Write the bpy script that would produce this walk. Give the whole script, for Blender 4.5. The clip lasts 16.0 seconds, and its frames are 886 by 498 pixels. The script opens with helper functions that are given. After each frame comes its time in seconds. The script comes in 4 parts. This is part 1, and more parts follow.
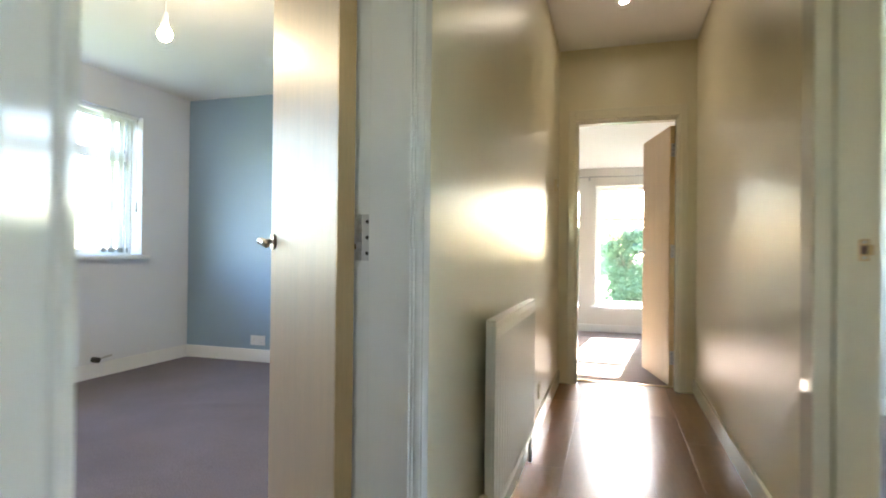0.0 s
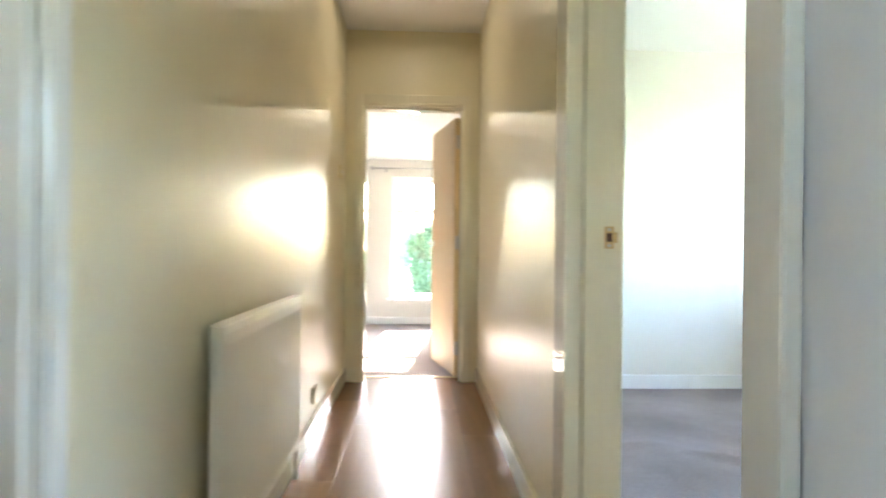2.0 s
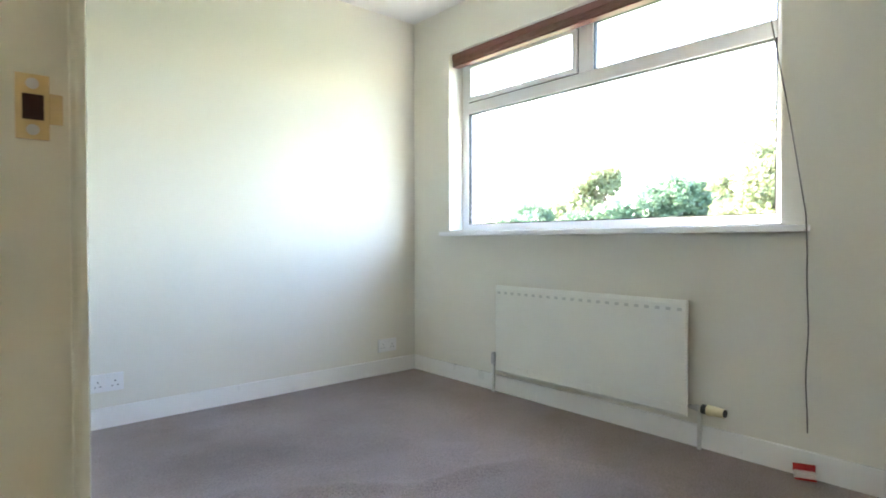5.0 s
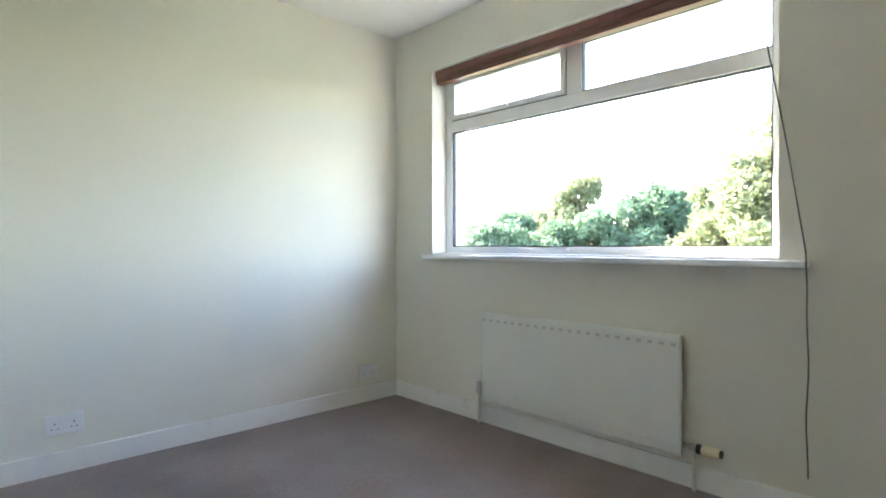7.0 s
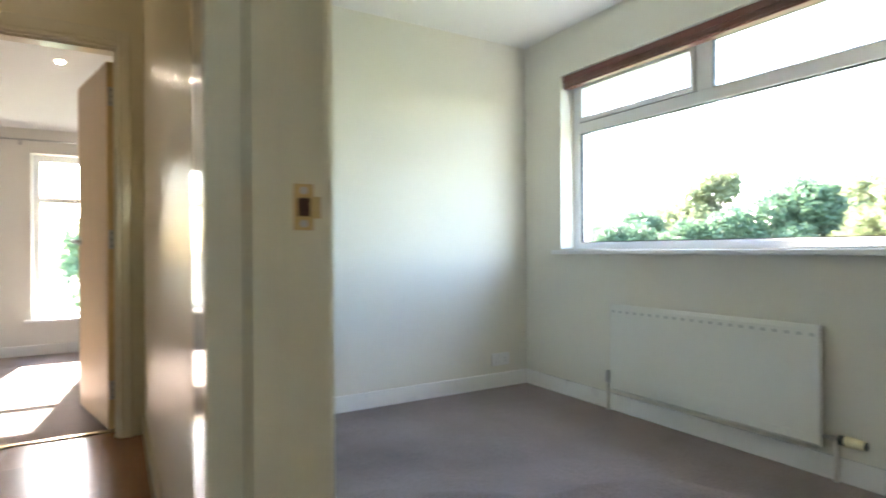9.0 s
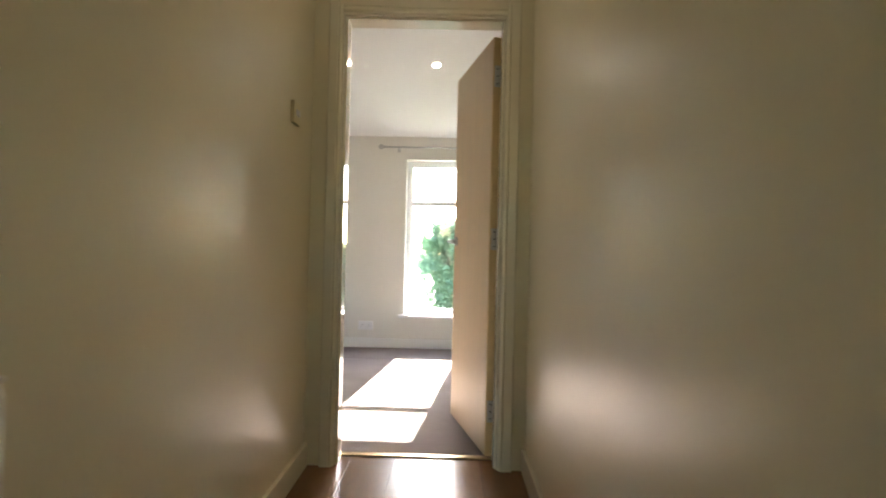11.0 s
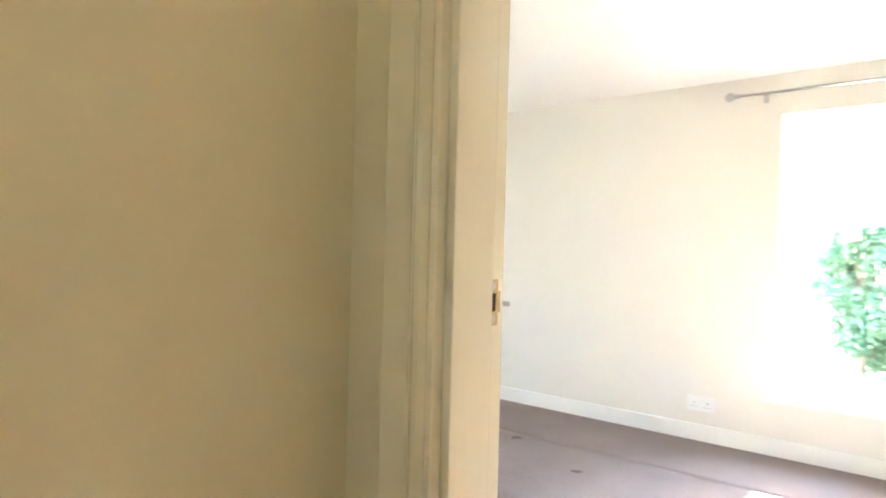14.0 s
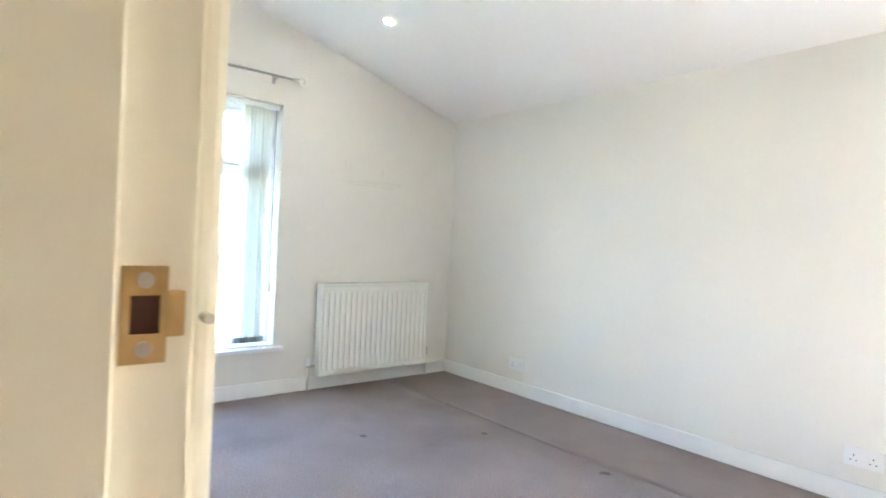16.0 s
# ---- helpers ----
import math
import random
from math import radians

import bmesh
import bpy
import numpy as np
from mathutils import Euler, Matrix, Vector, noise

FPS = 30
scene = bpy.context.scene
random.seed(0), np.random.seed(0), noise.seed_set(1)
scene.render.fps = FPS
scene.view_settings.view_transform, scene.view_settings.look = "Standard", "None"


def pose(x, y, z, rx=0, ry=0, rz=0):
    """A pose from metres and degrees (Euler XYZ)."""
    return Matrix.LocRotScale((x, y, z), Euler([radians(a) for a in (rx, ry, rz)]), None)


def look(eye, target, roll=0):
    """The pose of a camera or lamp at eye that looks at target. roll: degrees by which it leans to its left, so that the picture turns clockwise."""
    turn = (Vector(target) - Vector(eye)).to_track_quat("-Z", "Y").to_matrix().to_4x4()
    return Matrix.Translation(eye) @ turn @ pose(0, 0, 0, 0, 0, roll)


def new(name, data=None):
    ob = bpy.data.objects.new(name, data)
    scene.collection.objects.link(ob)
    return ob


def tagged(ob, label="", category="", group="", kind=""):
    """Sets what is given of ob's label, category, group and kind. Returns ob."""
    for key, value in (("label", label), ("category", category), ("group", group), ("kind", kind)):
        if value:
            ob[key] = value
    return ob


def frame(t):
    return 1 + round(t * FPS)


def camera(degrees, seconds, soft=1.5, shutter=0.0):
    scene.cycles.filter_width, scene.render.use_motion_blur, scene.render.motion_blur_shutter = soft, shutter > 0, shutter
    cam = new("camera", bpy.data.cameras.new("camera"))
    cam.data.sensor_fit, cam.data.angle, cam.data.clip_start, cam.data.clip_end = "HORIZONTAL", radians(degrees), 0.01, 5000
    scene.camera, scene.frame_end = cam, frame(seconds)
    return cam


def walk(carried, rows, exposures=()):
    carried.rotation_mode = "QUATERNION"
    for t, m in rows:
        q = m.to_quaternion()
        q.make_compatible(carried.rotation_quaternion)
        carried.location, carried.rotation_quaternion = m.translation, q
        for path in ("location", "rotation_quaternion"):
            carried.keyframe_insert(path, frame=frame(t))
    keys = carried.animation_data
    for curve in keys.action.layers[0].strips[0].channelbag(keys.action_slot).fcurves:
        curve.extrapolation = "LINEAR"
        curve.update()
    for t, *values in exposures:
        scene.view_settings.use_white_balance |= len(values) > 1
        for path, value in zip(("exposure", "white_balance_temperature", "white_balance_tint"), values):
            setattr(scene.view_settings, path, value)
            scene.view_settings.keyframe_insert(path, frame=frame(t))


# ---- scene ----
cam = camera(77.4, 16.0, soft=1.8, shutter=0.5)
PATH = [
    (0, (0.07, -0.256, 0.988), (-0.52, 1.655, 1.003), 0.6),
    (0.5, (0.144, -0.456, 1.024), (-0.334, 1.486, 1.043), 0.3),
    (1, (0.161, -0.422, 1.012), (-0.208, 1.544, 1.021), 0.4),
    (1.5, (0.166, -0.221, 0.99), (-0.011, 1.771, 0.993), 0.4),
    (2, (0.21, 0.045, 0.975), (0.293, 2.043, 0.973), 0.6),
    (2.5, (0.276, 0.249, 0.944), (0.786, 2.183, 0.957), 0.6),
    (3, (0.409, 0.436, 0.923), (1.242, 2.254, 0.891), -1.0),
    (3.5, (0.496, 0.627, 0.905), (1.559, 2.32, 0.867), -0.6),
    (4, (0.562, 0.733, 0.881), (1.743, 2.346, 0.839), -0.3),
    (4.5, (0.613, 0.801, 0.878), (1.878, 2.349, 0.839), -0.2),
    (7, (0.726, 0.960, 1.004), (2.092, 2.420, 0.990), -0.1),
    (7.5, (0.711, 0.948, 1.016), (2.072, 2.414, 1.011), 0.0),
    (8, (0.673, 0.923, 1.006), (2.021, 2.400, 0.994), -0.2),
    (8.5, (0.599, 0.858, 0.969), (1.814, 2.446, 0.963), -0.5),
    (9, (0.5, 0.79, 0.954), (1.523, 2.509, 0.956), -0.4),
    (9.5, (0.387, 0.829, 0.939), (1.173, 2.668, 0.948), -0.1),
    (10, (0.303, 0.993, 0.931), (0.814, 2.926, 0.944), 0.1),
    (10.2, (0.284, 1.103, 0.935), (0.666, 3.066, 0.948), 0.3),
    (12.3, (0.282, 2.633, 1.03), (-0.168, 4.582, 1.049), 1.2),
    (12.5, (0.261, 2.779, 1.057), (-0.255, 4.712, 1.071), 0.8),
    (13, (0.245, 3.105, 1.065), (-0.442, 4.983, 1.076), 1.3),
    (13.3, (0.224, 3.272, 1.083), (-0.604, 5.093, 1.094), 1.0),
    (13.5, (0.202, 3.362, 1.092), (-0.701, 5.146, 1.102), 1.1),
    (14, (0.157, 3.603, 1.09), (-1.028, 5.214, 1.088), 1.5),
    (14.5, (0.150, 3.770, 1.077), (-1.175, 5.268, 1.058), 1.9),
    (15, (0.155, 3.925, 1.082), (-1.238, 5.359, 1.065), 1.8),
    (15.5, (0.153, 4.050, 1.080), (-1.360, 5.357, 1.057), 2.1),
    (16, (0.161, 4.127, 1.074), (-1.391, 5.388, 1.056), 2.7),
]
EXPOSURES = [(0.0, 5.05, 6450, 10), (1.5, 5.65, 6350, 9), (2.5, 5.65, 6400, 10), (3.5, 5.1, 6500, 12), (4.1, 4.9, 6600, 14), (4.6, 4.95, 6700, 15), (7.0, 4.45, 6700, 15), (8.0, 4.38, 6700, 15), (8.6, 4.55, 6700, 14),
             (9.5, 4.5, 6600, 12), (10.2, 4.25, 6500, 10), (12.4, 5.4, 6350, 9), (14.0, 5.84, 6200, 9), (15.0, 5.9, 6000, 9), (16.0, 5.6, 5600, 8)]
walk(cam, [(t, look(eye, target, roll)) for t, eye, target, roll in PATH], EXPOSURES)

# ---- world and light ----
SUN_AZ, SUN_EL = 6.5, 32.0
world = bpy.data.worlds.new("sky")
scene.world = world
world.use_nodes = True
wn = world.node_tree.nodes
sky = wn.new("ShaderNodeTexSky")
sky.sky_type = "NISHITA"
sky.sun_disc = False
sky.sun_elevation, sky.sun_rotation = radians(SUN_EL), radians(SUN_AZ)
wn["Background"].inputs["Strength"].default_value = 0.15
world.node_tree.links.new(sky.outputs[0], wn["Background"].inputs["Color"])
sun = new("sun", bpy.data.lights.new("sun", "SUN"))
sun.data.energy, sun.data.angle, sun.data.color = 4.5, radians(0.6), (1.0, 0.93, 0.82)
sun_way = Vector((math.sin(radians(SUN_AZ)) * math.cos(radians(SUN_EL)), math.cos(radians(SUN_AZ)) * math.cos(radians(SUN_EL)), math.sin(radians(SUN_EL))))
sun.matrix_world = look(sun_way * 60, (0, 0, 0))


# ---- materials ----
def material(name, color, rough=0.5, metal=0.0, vary=0.06, scale=6.0, bump=0.0, bump_scale=80.0, coat=0.0, per_piece=0.0, stretch=(1, 1, 1), fine=0.0, fine_scale=300.0, stain=0.0, rough_vary=0.06):
    """A surface with broad mottling, fine grain, stains and a little relief."""
    m = bpy.data.materials.new(name)
    m.use_nodes = True
    nt = m.node_tree
    n, link = nt.nodes, nt.links.new
    b = n["Principled BSDF"]
    tc = n.new("ShaderNodeTexCoord")
    mp = n.new("ShaderNodeMapping")
    mp.inputs["Scale"].default_value = stretch
    link(tc.outputs["Object"], mp.inputs[0])

    def noise_node(s, detail=4):
        t = n.new("ShaderNodeTexNoise")
        t.inputs["Scale"].default_value, t.inputs["Detail"].default_value = s, detail
        link(mp.outputs[0], t.inputs["Vector"])
        return t.outputs["Fac"]

    def mul(a, k, add):
        t = n.new("ShaderNodeMath")
        t.operation = "MULTIPLY_ADD"
        link(a, t.inputs[0])
        t.inputs[1].default_value, t.inputs[2].default_value = k, add
        return t.outputs[0]

    broad = noise_node(scale)
    value = mul(broad, 2 * vary, 1 - vary)
    if fine:
        t = n.new("ShaderNodeMath")
        t.operation = "MULTIPLY"
        link(value, t.inputs[0])
        link(mul(noise_node(fine_scale, 2), 2 * fine, 1 - fine), t.inputs[1])
        value = t.outputs[0]
    if stain:
        r = n.new("ShaderNodeMapRange")
        link(noise_node(scale * 0.45, 6), r.inputs[0])
        r.inputs[1].default_value, r.inputs[2].default_value = 0.52, 0.72
        r.inputs[3].default_value, r.inputs[4].default_value = 1.0, 1.0 - stain
        t = n.new("ShaderNodeMath")
        t.operation = "MULTIPLY"
        link(value, t.inputs[0])
        link(r.outputs[0], t.inputs[1])
        value = t.outputs[0]
    if per_piece:
        oi = n.new("ShaderNodeObjectInfo")
        t = n.new("ShaderNodeMath")
        t.operation = "MULTIPLY"
        link(value, t.inputs[0])
        link(mul(oi.outputs["Random"], 2 * per_piece, 1 - per_piece), t.inputs[1])
        value = t.outputs[0]
    h = n.new("ShaderNodeHueSaturation")
    h.inputs["Color"].default_value = (*color, 1)
    link(value, h.inputs["Value"])
    link(h.outputs[0], b.inputs["Base Color"])
    link(mul(broad, 2 * rough_vary, rough - rough_vary), b.inputs["Roughness"])
    b.inputs["Metallic"].default_value = metal
    b.inputs["Coat Weight"].default_value = coat
    b.inputs["Coat Roughness"].default_value = 0.12
    if bump:
        bp = n.new("ShaderNodeBump")
        bp.inputs["Strength"].default_value, bp.inputs["Distance"].default_value = bump, 0.01
        link(noise_node(bump_scale, 3), bp.inputs["Height"])
        link(bp.outputs[0], b.inputs["Normal"])
    return m


def glass_material(name, tint=(1, 1, 1), rough=0.0):
    m = bpy.data.materials.new(name)
    m.use_nodes = True
    n, link = m.node_tree.nodes, m.node_tree.links.new
    out = n["Material Output"]
    tr, gl, mx, fw = n.new("ShaderNodeBsdfTransparent"), n.new("ShaderNodeBsdfGlossy"), n.new("ShaderNodeMixShader"), n.new("ShaderNodeLayerWeight")
    pw, fr = n.new("ShaderNodeMath"), n.new("ShaderNodeMath")
    pw.operation, fr.operation = "POWER", "MULTIPLY_ADD"
    pw.inputs[1].default_value, fr.inputs[1].default_value, fr.inputs[2].default_value = 5.0, 0.5, 0.03
    fw.inputs[0].default_value = 0.5
    link(fw.outputs["Facing"], pw.inputs[0])
    link(pw.outputs[0], fr.inputs[0])
    tr.inputs[0].default_value = (*tint, 1)
    gl.inputs["Roughness"].default_value = rough
    link(fr.outputs[0], mx.inputs[0])
    link(tr.outputs[0], mx.inputs[1])
    link(gl.outputs[0], mx.inputs[2])
    link(mx.outputs[0], out.inputs[0])
    return m


def fabric_material(name, color, through_part=0.5):
    """Thin cloth that lets part of the light through."""
    m = bpy.data.materials.new(name)
    m.use_nodes = True
    n, link = m.node_tree.nodes, m.node_tree.links.new
    out = n["Material Output"]
    d, t, mx = n.new("ShaderNodeBsdfDiffuse"), n.new("ShaderNodeBsdfTranslucent"), n.new("ShaderNodeMixShader")
    tx, w = n.new("ShaderNodeTexNoise"), n.new("ShaderNodeHueSaturation")
    tx.inputs["Scale"].default_value = 40
    w.inputs["Color"].default_value = (*color, 1)
    r = n.new("ShaderNodeMapRange")
    r.inputs[3].default_value, r.inputs[4].default_value = 0.9, 1.1
    link(tx.outputs["Fac"], r.inputs[0])
    link(r.outputs[0], w.inputs["Value"])
    link(w.outputs[0], d.inputs[0])
    link(w.outputs[0], t.inputs[0])
    mx.inputs[0].default_value = through_part
    link(d.outputs[0], mx.inputs[1])
    link(t.outputs[0], mx.inputs[2])
    link(mx.outputs[0], out.inputs[0])
    return m


def glow_material(name, color, strength):
    m = bpy.data.materials.new(name)
    m.use_nodes = True
    b = m.node_tree.nodes["Principled BSDF"]
    b.inputs["Base Color"].default_value = (*color, 1)
    b.inputs["Emission Color"].default_value = (*color, 1)
    b.inputs["Emission Strength"].default_value = strength
    return m


M_HALL = material("hall_cream_silk_paint", (0.78, 0.715, 0.52), 0.33, vary=0.04, scale=2.5, bump=0.05, bump_scale=45, rough_vary=0.015, fine=0.02, fine_scale=120)
M_BED = material("bedroom_cream_paint", (0.775, 0.75, 0.665), 0.8, vary=0.03, scale=2.0, bump=0.05, bump_scale=70, fine=0.015, fine_scale=150, stain=0.03)
M_LOUNGE = material("far_room_cream_paint", (0.78, 0.755, 0.69), 0.72, vary=0.03, scale=2.0, bump=0.05, bump_scale=70, fine=0.015, fine_scale=150, stain=0.03)
M_WHITE_WALL = material("cool_white_wall_paint", (0.76, 0.77, 0.80), 0.6, vary=0.03, scale=2.0, bump=0.05, bump_scale=70)
M_BLUE_WALL = material("grey_blue_wall_paint", (0.30, 0.40, 0.50), 0.5, vary=0.04, scale=2.0, bump=0.06, bump_scale=70)
M_CEIL = material("white_ceiling_paint", (0.82, 0.81, 0.78), 0.7, vary=0.02, scale=2.0, bump=0.04, bump_scale=60)
M_GLOSS = material("white_gloss_woodwork", (0.83, 0.82, 0.77), 0.10, vary=0.03, scale=5, bump=0.06, bump_scale=30, stretch=(1, 1, 0.15), rough_vary=0.04, stain=0.03)
M_FULL_GLOSS = material("cream_full_gloss_woodwork", (0.81, 0.765, 0.62), 0.05, vary=0.03, scale=5, bump=0.015, bump_scale=14, stretch=(1, 1, 0.3), rough_vary=0.02)
M_TRIM_HALL = material("cream_gloss_woodwork", (0.80, 0.75, 0.585), 0.13, vary=0.03, scale=5, bump=0.06, bump_scale=30, stretch=(1, 1, 0.15), rough_vary=0.04)
M_BASE = material("white_gloss_skirting", (0.86, 0.85, 0.82), 0.3, vary=0.02, scale=6, bump=0.03, bump_scale=40)
M_OAK = material("oak_veneer", (0.55, 0.40, 0.24), 0.48, vary=0.12, scale=3.5, bump=0.04, bump_scale=60, stretch=(6, 6, 0.35), fine=0.10, fine_scale=45, rough_vary=0.05)
M_OAK_EDGE = material("oak_lipping", (0.60, 0.43, 0.22), 0.4, vary=0.12, scale=4, stretch=(6, 6, 0.35), fine=0.1, fine_scale=60)
M_LAMINATE = material("brown_laminate_plank", (0.27, 0.135, 0.06), 0.25, vary=0.28, scale=2.2, bump=0.05, bump_scale=40, stretch=(7, 0.5, 1), per_piece=0.16, fine=0.16, fine_scale=30, rough_vary=0.05)
M_JOINT = material("dark_floor_underlay", (0.05, 0.03, 0.02), 0.8)
M_CARPET = material("taupe_carpet_pile", (0.295, 0.240, 0.226), 0.95, vary=0.30, scale=2.2, bump=0.9, bump_scale=130, fine=0.38, fine_scale=140, stain=0.32)
# darker copy of the carpet: shading of pile brushed the other way
M_CARPET_STRIP = material("pile_shaded_taupe_carpet", (0.275, 0.222, 0.206), 0.95, vary=0.25, scale=3, bump=0.4, bump_scale=160, fine=0.16, fine_scale=160)
M_CARPET_BLUE = material("grey_mauve_carpet_pile", (0.20, 0.165, 0.175), 0.95, vary=0.2, scale=2.2, bump=0.8, bump_scale=130, fine=0.32, fine_scale=140, stain=0.2)
M_UPVC = material("white_upvc", (0.86, 0.86, 0.86), 0.3, vary=0.02, scale=4)
M_SEAL = material("grey_window_seal", (0.45, 0.45, 0.45), 0.5)
M_GASKET = material("black_rubber_gasket", (0.02, 0.02, 0.022), 0.6)
M_RAD = material("white_radiator_enamel", (0.80, 0.80, 0.74), 0.3, vary=0.02, scale=3, stain=0.04)
M_RAD_HALL = material("cream_radiator_enamel", (0.79, 0.75, 0.62), 0.3, vary=0.03, scale=3)
M_RAD_SLOT = material("grey_radiator_slot", (0.58, 0.59, 0.55), 0.5, vary=0.05)
M_PLASTIC = material("white_plastic", (0.82, 0.82, 0.82), 0.3, vary=0.02, scale=8)
M_CREAM_PLASTIC = material("yellowed_plastic", (0.78, 0.70, 0.46), 0.4, vary=0.05, scale=12)
M_DARK = material("dark_plastic", (0.025, 0.022, 0.02), 0.4)
M_STEEL = material("brushed_steel", (0.52, 0.51, 0.49), 0.3, 1.0, vary=0.06, scale=20, bump=0.03, bump_scale=200)
M_BRASS = material("worn_brass", (0.58, 0.42, 0.22), 0.34, 1.0, vary=0.18, scale=40, stain=0.2)
M_LATCH_HOLE = material("raw_dark_wood_hole", (0.06, 0.022, 0.012), 0.85, vary=0.2, scale=60)
M_COPPER = material("painted_pipe", (0.70, 0.68, 0.62), 0.4, vary=0.1, scale=30)
M_BLIND = material("dark_red_brown_wood_blind", (0.20, 0.085, 0.068), 0.35, vary=0.15, scale=10, stretch=(1, 0.3, 4), fine=0.1, fine_scale=90)
M_CORD = material("grey_blind_cord", (0.16, 0.15, 0.13), 0.8, vary=0.1, scale=100)
M_RED = material("red_printed_card", (0.55, 0.035, 0.03), 0.5, vary=0.08, scale=30)
M_CARD = material("white_printed_card", (0.78, 0.72, 0.68), 0.55, vary=0.06, scale=30)
M_SCUFF = material("brown_scuff", (0.15, 0.115, 0.105), 0.95, vary=0.3, scale=60)
M_WALL_MARK = material("grey_wall_scratch", (0.72, 0.69, 0.62), 0.8, vary=0.2, scale=60)
M_GLASS = glass_material("window_glass")
# cream tint warms the daylight let in by the added back window
M_CREAM_GLASS = glass_material("fill_light_cream_glass", (1.0, 0.91, 0.76))
M_VANE = fabric_material("sheer_cream_vane", (0.90, 0.90, 0.87))
M_VANE_HEM = fabric_material("weighted_vane_hem", (0.42, 0.44, 0.42), 0.2)
M_LAMP = glow_material("lit_downlight_lens", (1.0, 0.86, 0.66), 14.0)
M_BULB = glow_material("lit_bulb_glass", (1.0, 0.80, 0.52), 22.0)
M_GRASS = material("lawn", (0.075, 0.10, 0.045), 0.9, vary=0.4, scale=0.6, bump=0.5, bump_scale=12, fine=0.3, fine_scale=20)
M_BARK = material("bark", (0.13, 0.10, 0.07), 0.9, vary=0.3, scale=6, bump=0.6, bump_scale=20)


def leaf_material(name, color):
    m = material(name, color, 0.55, vary=0.35, scale=0.9, fine=0.25, fine_scale=5)
    m.node_tree.nodes["Principled BSDF"].inputs["Transmission Weight"].default_value = 0.0
    n, link = m.node_tree.nodes, m.node_tree.links.new
    b, out = n["Principled BSDF"], n["Material Output"]
    t, mx = n.new("ShaderNodeBsdfTranslucent"), n.new("ShaderNodeMixShader")
    src = b.inputs["Base Color"].links[0].from_socket
    link(src, t.inputs[0])
    mx.inputs[0].default_value = 0.4
    link(b.outputs[0], mx.inputs[1])
    link(t.outputs[0], mx.inputs[2])
    link(mx.outputs[0], out.inputs[0])
    return m


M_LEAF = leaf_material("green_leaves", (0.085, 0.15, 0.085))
# lighter copy of the leaf colour, with sunlight painted in
M_LEAF_PALE = leaf_material("sun_tinted_leaves", (0.16, 0.19, 0.095))


# ---- building helpers ----
def box(bm, x0, x1, y0, y1, z0, z1, bevel=0.0):
    made = bmesh.ops.create_cube(bm, size=1.0)["verts"]
    for v in made:
        v.co = Vector((x0 + (v.co.x + 0.5) * (x1 - x0), y0 + (v.co.y + 0.5) * (y1 - y0), z0 + (v.co.z + 0.5) * (z1 - z0)))
    if bevel:
        edges = list({e for v in made for e in v.link_edges})
        bmesh.ops.bevel(bm, geom=edges, offset=bevel, segments=2, profile=0.6, affect="EDGES")
    return bm


def rod(bm, p, q, r, seg=14, r2=None):
    p, q = Vector(p), Vector(q)
    m = Matrix.Translation((p + q) / 2) @ (q - p).to_track_quat("Z", "Y").to_matrix().to_4x4()
    bmesh.ops.create_cone(bm, cap_ends=True, segments=seg, radius1=r, radius2=r if r2 is None else r2, depth=(q - p).length, matrix=m)
    return bm


def ball(bm, c, r, scale=(1, 1, 1), seg=16):
    bmesh.ops.create_uvsphere(bm, u_segments=seg, v_segments=seg // 2 + 2, radius=r, matrix=Matrix.Translation(c) @ Matrix.Diagonal((*scale, 1)))
    return bm


def one_box(x0, x1, y0, y1, z0, z1, bevel=0.0):
    return box(bmesh.new(), x0, x1, y0, y1, z0, z1, bevel)


def one_rod(p, q, r, seg=14, r2=None):
    return rod(bmesh.new(), p, q, r, seg, r2)


def part(name, bm, mat, parent=None, label="", at=None, smooth=False):
    """One mesh object, in place; at: a pose laid over its coordinates."""
    if at is not None:
        bm.transform(at)
    bmesh.ops.recalc_face_normals(bm, faces=bm.faces)
    me = bpy.data.meshes.new(name)
    bm.to_mesh(me)
    bm.free()
    me.materials.append(mat)
    if smooth:
        for p in me.polygons:
            p.use_smooth = True
    ob = new(name, me)
    if parent is not None:
        ob.parent = parent
        if parent.parent is None:
            ob.matrix_parent_inverse = parent.matrix_basis.inverted()
    if label:
        ob["label"] = label
    return ob


def thing(name, at, label, category, group="", kind=""):
    ob = new(name)
    ob.empty_display_size = 0.05
    ob.matrix_basis = Matrix.Translation(at)
    return tagged(ob, label, category, group, kind)


def slab(name, bm, mat, label, category="wall"):
    return tagged(part(name, bm, mat), label, category, kind="structure")


def wall_mesh(axis, a0, a1, u0, u1, z0, z1, holes=()):
    """A wall of thickness a0..a1 across axis 'x' or 'y', from u0 to u1 along it, with openings (u0, u1, z0, z1) cut through."""
    bm = bmesh.new()

    def put(ua, ub, za, zb):
        if ub - ua > 1e-4 and zb - za > 1e-4:
            if axis == "x":
                box(bm, a0, a1, ua, ub, za, zb)
            else:
                box(bm, ua, ub, a0, a1, za, zb)

    u = u0
    for h0, h1, hz0, hz1 in sorted(holes):
        put(u, h0, z0, z1)
        put(h0, h1, z0, hz0)
        put(h0, h1, hz1, z1)
        u = h1
    put(u, u1, z0, z1)
    return bm


